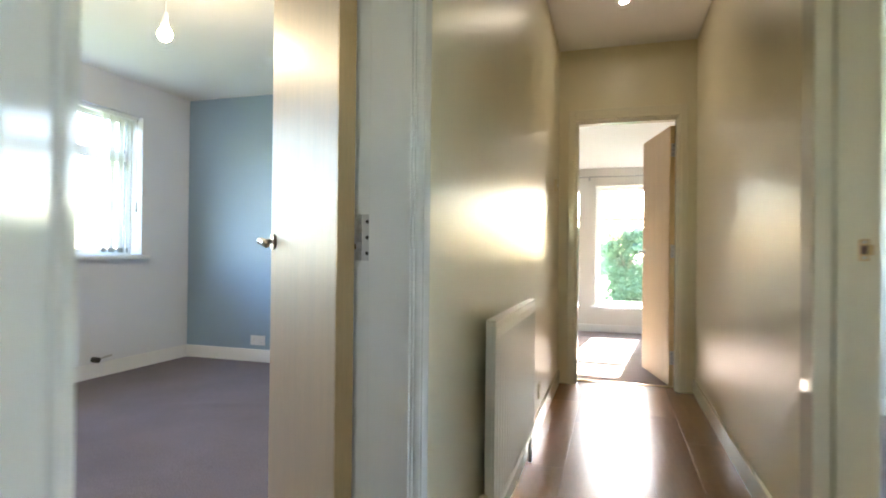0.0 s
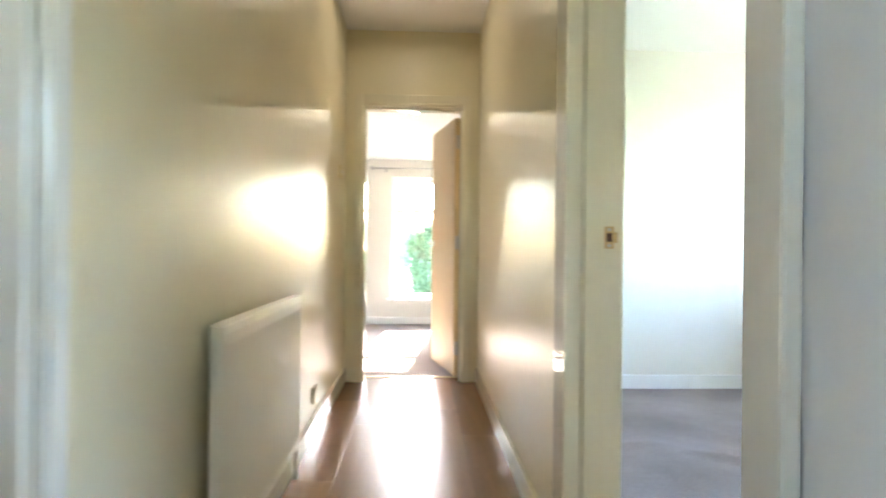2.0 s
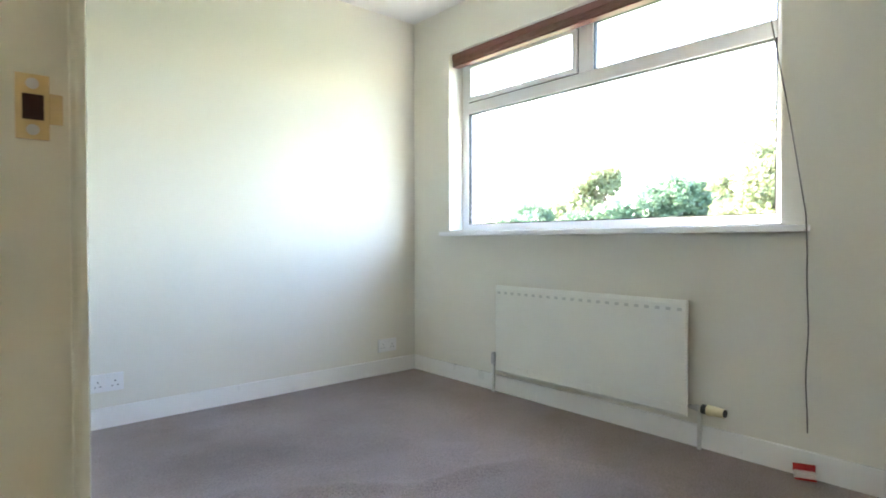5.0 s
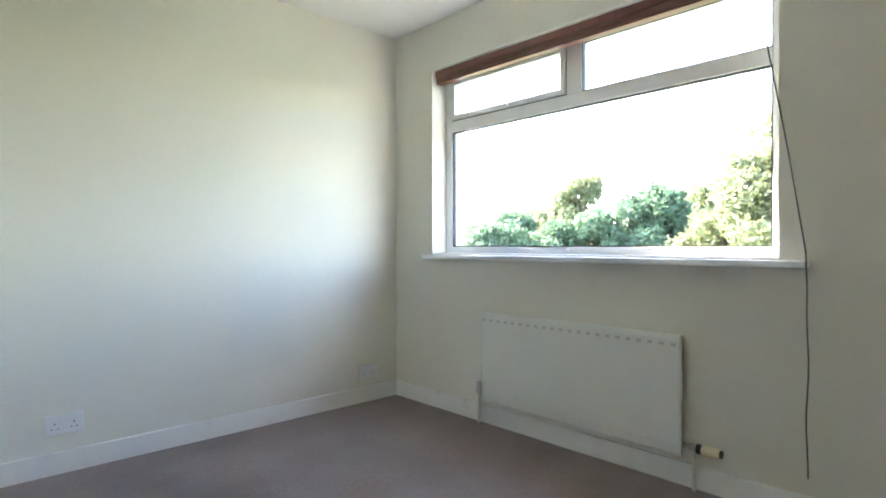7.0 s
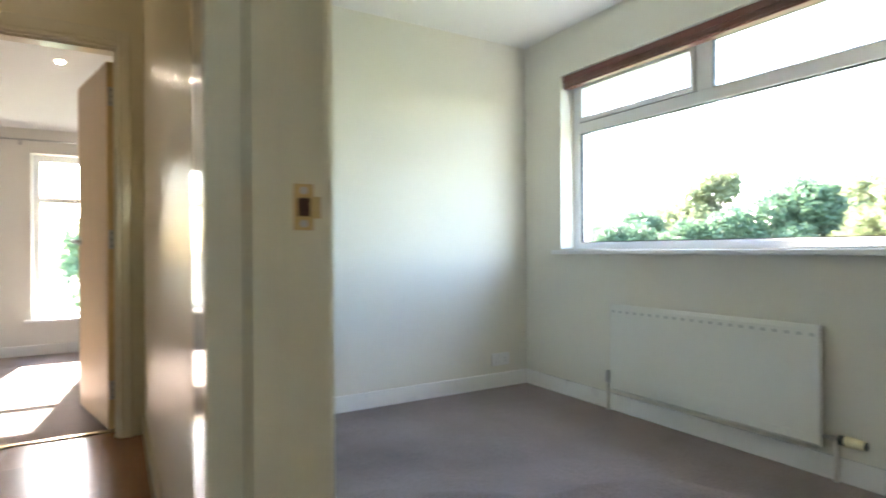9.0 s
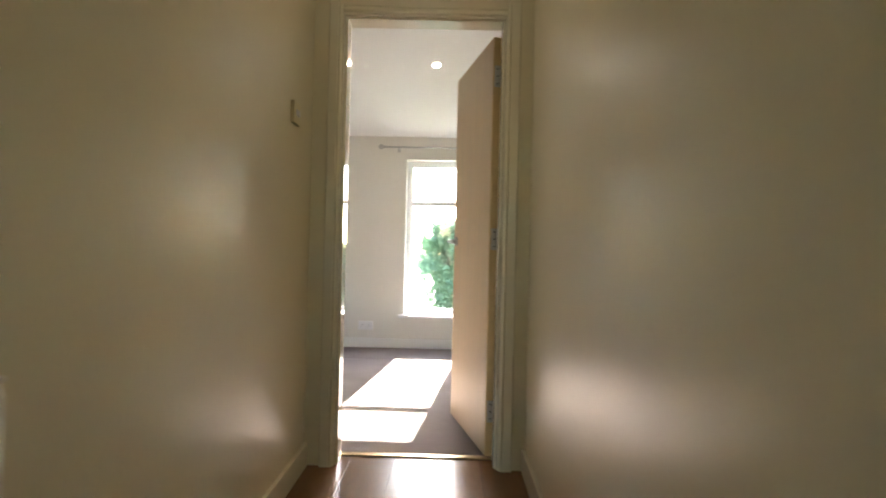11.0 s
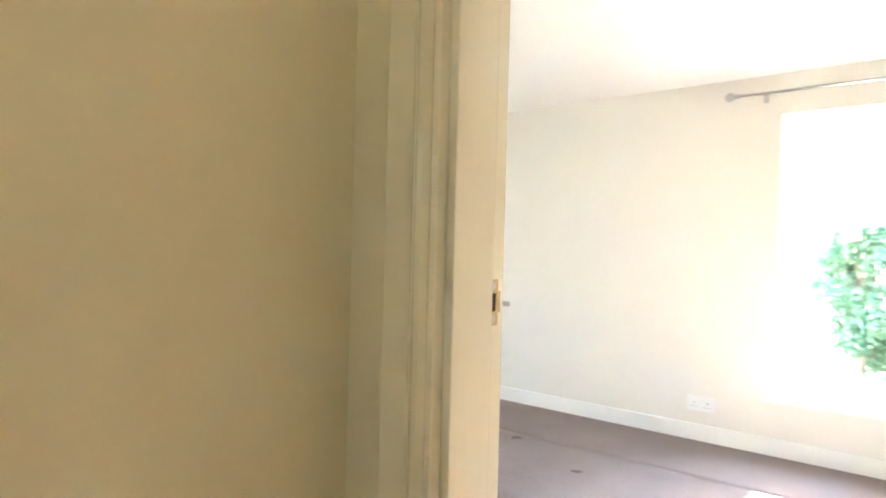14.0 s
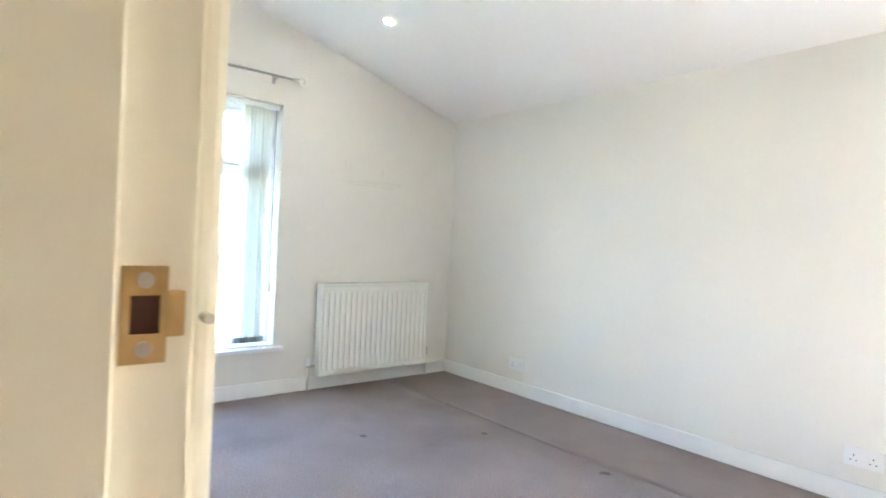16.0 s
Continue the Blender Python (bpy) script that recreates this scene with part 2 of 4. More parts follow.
# ---- plan ----
HL, HR = -0.337, 0.637            # faces of the hall's side walls
HY0, HY1 = -1.3, 4.085           # its ends
HALL_TOP = 2.555
BX0, BX1, BY0, BY1 = 0.728, 3.045, -0.25, 3.90   # bedroom with the wide window
LX0, LX1, LY0, LY1 = -3.45, 2.30, 4.222, 7.14     # far room with the raked ceiling
AX0, AX1, AY0, AY1 = -3.75, -0.458, -1.3, 4.0    # blue room
TOP = 2.39
D1 = (0.045, 0.862)               # doorway of the blue room, along y
D2 = (0.545, 1.493)               # doorway of the bedroom, along y
D3 = (-0.225, 0.535)              # doorway of the far room, along x
HEAD = 2.02
LOW, RISE = 2.10, 0.27           # far room's ceiling at its low wall, and its slope


def rake(y):
    return LOW + RISE * (LY1 - y)


W2 = (1.61, 3.535, 0.95, 2.095)   # bedroom window opening
W3 = (-0.155, 0.50, 0.335, 1.876)  # far room window opening
W4 = (4.80, 5.62, 0.335, 1.96)   # far room side window
W1 = (1.70, 3.465, 0.945, 2.11)   # blue room window
W5 = (-0.05, 0.37, 1.35, 1.95)     # unseen window, added at the hall's back to light it

# ---- floors, walls, ceilings ----
slab("wall_hall_left", wall_mesh("x", HL - 0.07, HL, HY0, HY1, 0, HALL_TOP, [(*D1, 0, HEAD)]), M_HALL, "cream silk-painted hall wall with a doorway")
slab("wall_hall_right", wall_mesh("x", HR, HR + 0.045, HY0, HY1, 0, HALL_TOP, [(*D2, 0, HEAD)]), M_HALL, "cream silk-painted hall wall with a doorway")
slab("wall_hall_right_return", one_box(0.525, HR - 0.001, HY0, D2[0], 0, HALL_TOP), M_WHITE_WALL, "thicker stretch of hall wall painted cool white")
slab("wall_hall_end", wall_mesh("y", HY1, HY1 + 0.06, HL - 0.07, HR + 0.07, 0, HALL_TOP, [(*D3, 0, HEAD)]), M_HALL, "cream wall closing the hall over the door")
slab("wall_hall_back", wall_mesh("y", HY0 - 0.1, HY0, HL - 0.07, HR + 0.07, 0, HALL_TOP, [W5]), M_HALL, "plain cream wall at the hall's back")
slab("ceiling_hall", one_box(HL - 0.07, HR + 0.07, HY0, HY1 + 0.06, HALL_TOP, HALL_TOP + 0.1), M_CEIL, "white hall ceiling", "ceiling")

slab("wall_bedroom_door", wall_mesh("x", HR + 0.048, BX0, BY0, BY1, 0, TOP, [(*D2, 0, HEAD)]), M_BED, "cream bedroom wall with the doorway")
slab("wall_bedroom_window", wall_mesh("x", BX1, BX1 + 0.27, BY0 - 0.1, BY1 + 0.1, -0.3, TOP + 0.2, [W2]), M_BED, "cream bedroom wall with the wide window")
slab("wall_bedroom_far", one_box(BX0, BX1, BY1, BY1 + 0.1, 0, TOP), M_BED, "plain cream bedroom wall with skirting")
slab("wall_bedroom_back", one_box(BX0, BX1, BY0 - 0.1, BY0, 0, TOP), M_BED, "plain cream bedroom wall")
slab("ceiling_bedroom", one_box(HR + 0.048, BX1, BY0 - 0.1, BY1 + 0.1, TOP, TOP + 0.12), M_CEIL, "white bedroom ceiling", "ceiling")

slab("wall_lounge_door", wall_mesh("y", HY1 + 0.063, LY0, LX0, LX1, 0, 3.2, [(*D3, 0, HEAD)]), M_LOUNGE, "cream wall of the far room with its doorway")
slab("wall_lounge_window", wall_mesh("y", LY1, LY1 + 0.27, LX0 - 0.27, LX1 + 0.1, -0.3, 2.5, [W3]), M_LOUNGE, "low cream wall with a tall window")
slab("wall_lounge_side", wall_mesh("x", LX0 - 0.27, LX0, LY0 - 0.1, LY1, -0.3, 3.2, [W4]), M_LOUNGE, "cream wall with a tall window and raked top")
slab("wall_lounge_right", one_box(LX1, LX1 + 0.1, LY0, LY1, 0, 3.2), M_LOUNGE, "plain cream wall of the far room")
bm = one_box(LX0 - 0.27, LX1 + 0.1, LY0 - 0.1, LY1 + 0.27, 0, 0.12)
for v in bm.verts:
    v.co.z += rake(v.co.y)
slab("ceiling_lounge", bm, M_CEIL, "white raked ceiling of the far room", "ceiling")

slab("wall_blue_room_door", wall_mesh("x", AX1, HL - 0.075, AY0, AY1, 0, TOP, [(*D1, 0, HEAD)]), M_WHITE_WALL, "white wall with the doorway")
slab("wall_blue_room_window", wall_mesh("x", AX0 - 0.27, AX0, AY0 - 0.1, AY1 + 0.1, -0.3, TOP + 0.2, [W1]), M_WHITE_WALL, "white wall with a window")
slab("wall_blue_room_feature", one_box(AX0, AX1, AY1, AY1 + 0.1, 0, TOP), M_BLUE_WALL, "grey-blue painted feature wall")
slab("wall_blue_room_back", one_box(AX0, AX1, AY0 - 0.1, AY0, 0, TOP), M_WHITE_WALL, "plain white wall")
slab("ceiling_blue_room", one_box(AX0, HL - 0.075, AY0 - 0.1, AY1 + 0.1, TOP, TOP + 0.12), M_CEIL, "white ceiling of the blue room", "ceiling")


def carpet(name, x0, x1, y0, y1, mat, label, seed, swell=0.004, rucks=(), step=0.05):
    """A carpet sheet with a gently uneven pile; rucks: raised creases (x, y, length, degrees, height)."""
    bm = bmesh.new()
    nx, ny = int((x1 - x0) / step), int((y1 - y0) / step)
    bmesh.ops.create_grid(bm, x_segments=nx, y_segments=ny, size=0.5)
    for v in bm.verts:
        x, y = x0 + (v.co.x + 0.5) * (x1 - x0), y0 + (v.co.y + 0.5) * (y1 - y0)
        edge = max(0, min(1, min(x - x0, x1 - x, y - y0, y1 - y) / 0.25))
        k = noise.noise((x * 1.9 + seed, y * 1.9, 0)) + 0.5 * noise.noise((x * 5 + seed, y * 5, 3))
        z = k * swell
        for rx, ry, length, deg, high in rucks:
            c, q = math.cos(radians(deg)), math.sin(radians(deg))
            along, across = (x - rx) * c + (y - ry) * q, (y - ry) * c - (x - rx) * q
            across += 0.05 * noise.noise((along * 3 + seed, rx, 1))
            if abs(along) < length / 2 and abs(across) < 0.16:
                z += high * math.exp(-(across / (0.022 if across < 0 else 0.05)) ** 2) * math.cos(math.pi * along / length)
        v.co = Vector((x, y, z * edge))
    rim = [e for e in bm.edges if e.is_boundary]
    down = bmesh.ops.extrude_edge_only(bm, edges=rim)["geom"]
    for v in down:
        if isinstance(v, bmesh.types.BMVert):
            v.co.z = -0.03
    ob = part(name, bm, mat, smooth=True)
    return tagged(ob, label, "carpet", kind="structure")


RUCKS = [(1.70, 2.55, 0.5, -40, 0.034), (2.05, 2.34, 0.75, -8, 0.034), (2.45, 2.10, 0.5, -75, 0.028), (2.42, 1.85, 0.45, 30, 0.026), (1.45, 1.9, 0.7, 55, 0.026), (1.25, 2.75, 0.5, 10, 0.022), (2.75, 2.0, 0.4, 20, 0.010)]
RUCKS += [(2.12 + 0.045 * i, 2.62 - 0.035 * i, 0.26, 42, 0.012) for i in range(5)]
carpet("floor_bedroom", HR + 0.06, BX1, BY0, BY1, M_CARPET, "worn taupe fitted carpet with rucks", 2.0, 0.009, RUCKS, 0.022)
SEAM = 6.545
carpet("floor_lounge", LX0, LX1, LY0 + 0.005, SEAM, M_CARPET, "taupe fitted carpet with small scuffs", 9.0)
# beyond the seam the turned pile's shading is put into the colour
carpet("floor_lounge_strip", LX0, LX1, SEAM, LY1, M_CARPET_STRIP, "strip of taupe carpet along the wall, its pile shading set as darker colour", 11.0)
carpet("floor_blue_room", AX0, HL - 0.06, AY0, AY1, M_CARPET_BLUE, "grey mauve fitted carpet with rucks", 5.0, 0.007, [(-2.3, 2.7, 0.8, 20, 0.014), (-1.9, 2.2, 0.6, -35, 0.012), (-2.6, 3.3, 0.6, 5, 0.010)])
slab("subfloor", one_box(AX0 - 0.2, BX1 + 0.2, HY0 - 0.2, LY1 + 0.2, -0.3, -0.035), M_JOINT, "solid floor under carpets and planks", "floor")
hall_floor = slab("floor_hall", one_box(HL, HR, HY0, LY0, -0.03, -0.008), M_JOINT, "brown glossy laminate plank floor of the hall", "floor")


# ---- skirting ----
def skirting(name, x0, x1, y0, y1, mat, label, h=0.10):
    return slab(name, one_box(x0, x1, y0, y1, -0.005, h, 0.004), mat, label, "skirting")


S = 0.016
AW = 0.068                        # architrave width
skirting("baseboard_hall_left", HL, HL + S, D1[1] + AW, HY1, M_TRIM_HALL, "cream gloss skirting")
skirting("baseboard_hall_left_back", HL, HL + S, HY0, D1[0] - AW, M_TRIM_HALL, "cream gloss skirting")
skirting("baseboard_hall_right", HR - S, HR, D2[1] + 0.105, HY1, M_TRIM_HALL, "cream gloss skirting")
skirting("baseboard_hall_right_back", 0.525 - S, 0.525, HY0, D2[0] - AW, M_BASE, "white gloss skirting")
skirting("baseboard_bedroom_far", BX0, BX1, BY1 - S, BY1, M_BASE, "white gloss skirting", 0.097)
skirting("baseboard_bedroom_window", BX1 - S, BX1, BY0, BY1 - S - 0.002, M_BASE, "white gloss skirting", 0.097)
skirting("baseboard_bedroom_door", BX0, BX0 + S, D2[1] + AW, BY1 - S - 0.002, M_BASE, "white gloss skirting", 0.097)
skirting("baseboard_lounge_window", LX0, LX1, LY1 - S, LY1, M_BASE, "white gloss skirting", 0.095)
skirting("baseboard_lounge_side", LX0, LX0 + S, LY0, LY1 - S - 0.002, M_BASE, "white gloss skirting", 0.095)
skirting("baseboard_lounge_door", LX0 + S, D3[0] - AW, LY0, LY0 + S, M_BASE, "white gloss skirting", 0.095)
skirting("baseboard_blue_feature", AX0, AX1, AY1 - S, AY1, M_BASE, "white gloss skirting", 0.11)
skirting("baseboard_blue_window", AX0, AX0 + S, AY0, AY1 - S - 0.002, M_BASE, "white gloss skirting", 0.11)


# ---- door frames ----
def moulding(x0, x1, y0, y1, z0, z1, inner, along="z"):
    """A moulded architrave: flat field, a quirk and a rounded bead on the inner edge. inner: +1 when the bead is at the high end across its width."""
    bm = bmesh.new()
    front, back = y0, y1
    if along == "z":
        w, a0, a1 = x1 - x0, z0, z1
    else:
        w, a0, a1 = z1 - z0, x0, x1
    d = back - front
    # across the width (0 outer, 1 inner) and depth behind the front
    prof = [(0.0, d), (0.0, 0.16 * d), (0.035, 0.03 * d), (0.08, 0.0), (0.68, 0.10 * d), (0.70, 0.24 * d), (0.74, 0.24 * d), (0.77, 0.16 * d), (0.84, 0.08 * d), (0.92, 0.16 * d), (0.98, 0.38 * d), (1.0, 0.55 * d), (1.0, d)]
    rings = []
    for a in (a0, a1):
        ring = []
        for u, dep in prof:
            if along == "z":
                x = x0 + u * w if inner > 0 else x1 - u * w
                ring.append(bm.verts.new((x, front + dep, a)))
            else:
                z = z0 + u * w if inner > 0 else z1 - u * w
                ring.append(bm.verts.new((a, front + dep, z)))
        rings.append(ring)
    n = len(prof)
    for k in range(n):
        bm.faces.new((rings[0][k], rings[0][(k + 1) % n], rings[1][(k + 1) % n], rings[1][k]))
    bm.faces.new(rings[0])
    bm.faces.new(rings[1])
    return bm


def door_frame(name, turn, width, depth, mat_out, mat_in, stop_at, label, proud=(0.019, 0.019), sides=(0, 1)):
    """Lining, stops and architraves. Local x runs along the opening, y through the wall (0 is the hall's face). sides: which hall architraves it has."""
    t = 0.022
    ob = thing(name, turn @ Vector((width / 2, 0, 0)), label, "door frame", kind="structure")
    for k, (x0, x1) in enumerate(((0, t), (width - t, width))):
        part("jamb", one_box(x0, x1, -(proud[0] - 0.015 if k in sides else 0.004), depth + 0.004, 0, HEAD, 0.002), mat_in, ob, at=turn)
    part("head", one_box(t, width - t, -0.004, depth + 0.004, HEAD - t, HEAD, 0.002), mat_in, ob, at=turn)
    a, b = stop_at
    for x0, x1 in ((t, t + 0.012), (width - t - 0.012, width - t)):
        part("door_stop", one_box(x0, x1, a, b, 0, HEAD - t, 0.002), mat_in, ob, at=turn)
    part("door_stop", one_box(t + 0.012, width - t - 0.012, a, b, HEAD - t - 0.012, HEAD - t, 0.002), mat_in, ob, at=turn)
    out = proud[0]
    for k, (x0, x1) in enumerate(((-AW + 0.025, 0.014), (width - 0.014, width + AW - 0.025))):
        if k in sides:
            part("architrave", moulding(x0, x1, -out, -0.0005, 0, HEAD + AW, 1 if k == 0 else -1), mat_out, ob, at=turn)
    part("architrave", moulding(0.015, width - 0.015, -out, -0.0005, HEAD - 0.012, HEAD + AW, -1, "x"), mat_out, ob, at=turn)
    for x0, x1 in ((-AW + 0.025, 0.014), (width - 0.014, width + AW - 0.025)):
        part("architrave", one_box(x0, x1, depth + 0.0005, depth + proud[1], 0, HEAD + AW, 0.008), mat_in, ob, at=turn)
    part("architrave", one_box(0.015, width - 0.015, depth + 0.0005, depth + proud[1], HEAD - 0.012, HEAD + AW, 0.006), mat_in, ob, at=turn)
    return ob


FR1 = Matrix.Translation((HL, D1[0], 0)) @ Matrix(((0, -1, 0, 0), (1, 0, 0, 0), (0, 0, 1, 0), (0, 0, 0, 1)))
FR2 = Matrix.Translation((HR, D2[0], 0)) @ Matrix(((0, 1, 0, 0), (1, 0, 0, 0), (0, 0, 1, 0), (0, 0, 0, 1)))
FR3 = Matrix.Translation((D3[0], HY1, 0))
door_frame("door_frame_1", FR1, D1[1] - D1[0], HL - AX1, M_GLOSS, M_GLOSS, (0.0, 0.095), "white gloss door frame of the blue room")
door_frame("door_frame_2", FR2, D2[1] - D2[0], BX0 - HR, M_TRIM_HALL, M_TRIM_HALL, (0.0, 0.035), "cream gloss door frame of the bedroom", (0.019, 0.019), (0,))
part("architrave", one_box(0.590, HR - 0.0005, D2[1] - 0.012, D2[1] + 0.10, 0, HEAD + AW, 0.005), M_FULL_GLOSS, bpy.data.objects["door_frame_2"], "thick cream gloss architrave")
door_frame("door_frame_3", FR3, D3[1] - D3[0], LY0 - HY1, M_TRIM_HALL, M_FULL_GLOSS, (0.012, 0.096), "cream gloss door frame of the far room", (0.021, 0.022))


# ---- door leaves, hinges, latch plates ----
def lever_handle(parent, face, at, side):
    """A lever on a round rose: side is +1 or -1 for the leaf's face; the lever points back towards the hinge."""
    h = part("handle", one_rod((face, 0, 0), (face, side * 0.009, 0), 0.026, 24), M_STEEL, parent, "brushed steel lever handle", at=at, smooth=False)
    part("neck", one_rod((face, side * 0.009, 0), (face, side * 0.045, 0), 0.009, 14), M_STEEL, h, at=at, smooth=True)
    bm = bmesh.new()
    pts = [(face + 0.005, side * 0.045, 0), (face - 0.04, side * 0.052, 0.002), (face - 0.085, side * 0.05, -0.004), (face - 0.115, side * 0.045, -0.012)]
    for p, q in zip(pts, pts[1:]):
        rod(bm, p, q, 0.010, 12)
        ball(bm, q, 0.010, seg=12)
    part("lever", bm, M_STEEL, h, at=at, smooth=True)
    return h


def door_leaf(name, hinge, angle, width, label, height=1.965):
    """A flush oak leaf. angle: degrees of its length's direction from +x; the thickness lies to the left of it."""
    at = Matrix.Translation(hinge) @ Matrix.Rotation(radians(angle), 4, "Z")
    ob = thing(name, hinge, label, "door", kind="")
    part("panel", one_box(0.006, width - 0.006, 0, 0.040, 0.012, height, 0.0015), M_OAK, ob, at=at)
    for x0, x1 in ((0, 0.0058), (width - 0.0058, width)):
        part("lipping", one_box(x0, x1, 0.0005, 0.0395, 0.012, height, 0.001), M_OAK_EDGE, ob, "darker oak edge lipping", at=at)
    up = at @ Matrix.Translation((0, 0, 1.02))
    lever_handle(ob, width - 0.06, up @ Matrix.Translation((0, 0.04, 0)), 1)
    lever_handle(ob, width - 0.06, up, -1)
    part("latch_plate", one_box(width - 0.001, width + 0.0012, 0.009, 0.031, 0.99, 1.05), M_STEEL, ob, at=at)
    return ob


door_leaf("door_1", (-0.466, D1[1] - 0.030, 0), 134.5, 0.765, "light oak veneer door standing open into the blue room")
door_leaf("door_3", (D3[1] - 0.026, LY0 + 0.004, 0), 103.0, 0.70, "light oak veneer door standing open into the far room")
door_leaf("door_2", (BX0 + 0.012, D2[0] + 0.02, 0), -60.0, 0.66, "light oak veneer door folded back against the wall")


def hinge(at, turns=(0, 180), label="brushed steel butt hinge on the door frame"):
    """Two screwed leaves about a knuckle on the z axis; turns: the way in which each leaf points."""
    ob = thing("door_hinge", at.translation, label, "hinge", "butt hinges of the doors")
    for deg in turns:
        lie = at @ Matrix.Rotation(radians(deg), 4, "Z")
        leaf = part("hinge_leaf", one_box(0.004, 0.034, -0.0014, 0.0014, -0.05, 0.05, 0.0004), M_STEEL, ob, at=lie)
        for z in (-0.034, 0, 0.034):
            part("screw", one_rod((0.019, -0.0026, z), (0.019, 0.0026, z), 0.0042, 10), M_DARK, leaf, at=lie)
    for k in range(5):
        part("knuckle", one_rod((0, 0, -0.05 + k * 0.0202), (0, 0, -0.0308 + k * 0.0202), 0.006, 14), M_STEEL, ob, at=at, smooth=True)
    return ob


# hinges lie in the gap between lining and leaf edge
for z in (0.22, 1.02, 1.78):
    hinge(Matrix.Translation((-0.457, D1[1] - 0.0255, z)))
    hinge(Matrix.Translation((D3[1] - 0.0255, LY0 - 0.003, z)), (193, 270))


def strike_plate(at, label):
    """A latch keep: plate with a hole and a bent lip. Local x goes towards the lip, z up, the plate faces -y."""
    ob = thing("latch_keep", at.translation, label, "latch keep", "latch keeps of the door frames")
    w, h = 0.0125, 0.029
    bm = bmesh.new()
    for x0, x1, z0, z1 in ((-w, w, 0.0115, h), (-w, w, -h, -0.0115), (-w, -0.0075, -0.0115, 0.0115), (0.0085, w, -0.0115, 0.0115)):
        box(bm, x0, x1, -0.0022, 0, z0, z1)
    part("plate", bm, M_BRASS, ob, at=at)
    part("lip", one_box(w, w + 0.011, -0.0022, 0.0005, -0.014, 0.014, 0.0006), M_BRASS, ob, at=at @ Matrix.Rotation(radians(6), 4, "Z"))
    part("latch_hole", one_box(-0.0075, 0.0085, -0.0008, 0.0, -0.0115, 0.0115), M_LATCH_HOLE, ob, "dark hole cut into the wood", at=at)
    for z in (-0.0205, 0.0205):
        part("screw", one_rod((0, -0.0034, z), (0, -0.0015, z), 0.0048, 14), M_STEEL, ob, at=at)
    return ob


slab("trim_bedroom_door", one_box(0.506, 0.5245, D2[0] - 0.060, D2[0] - 0.003, 0, HEAD + AW, 0.004), M_GLOSS, "white gloss architrave beside the bedroom door", "architrave")
slab("jamb_bedroom_door", one_box(0.5255, HR - 0.005, D2[0] + 0.0005, D2[0] + 0.018, 0, HEAD, 0.002), M_GLOSS, "white gloss lining of the bedroom door", "door lining")
strike_plate(Matrix.Translation((HR + 0.066, D2[1] - 0.0222, 1.008)), "worn brass latch keep on the bedroom door frame")
strike_plate(Matrix.Translation((D3[0] + 0.0222, HY1 + 0.112, 1.024)) @ Matrix.Rotation(radians(90), 4, "Z"), "worn brass latch keep on the far room's door frame")


# small steel screw end on the architrave edge beside the far room's keep
part("screw_end", one_rod((D3[0] + 0.010, LY0 + 0.012, 1.02), (D3[0] + 0.026, LY0 + 0.012, 1.02), 0.0035, 10), M_STEEL, bpy.data.objects["door_frame_3"], "small steel screw end")


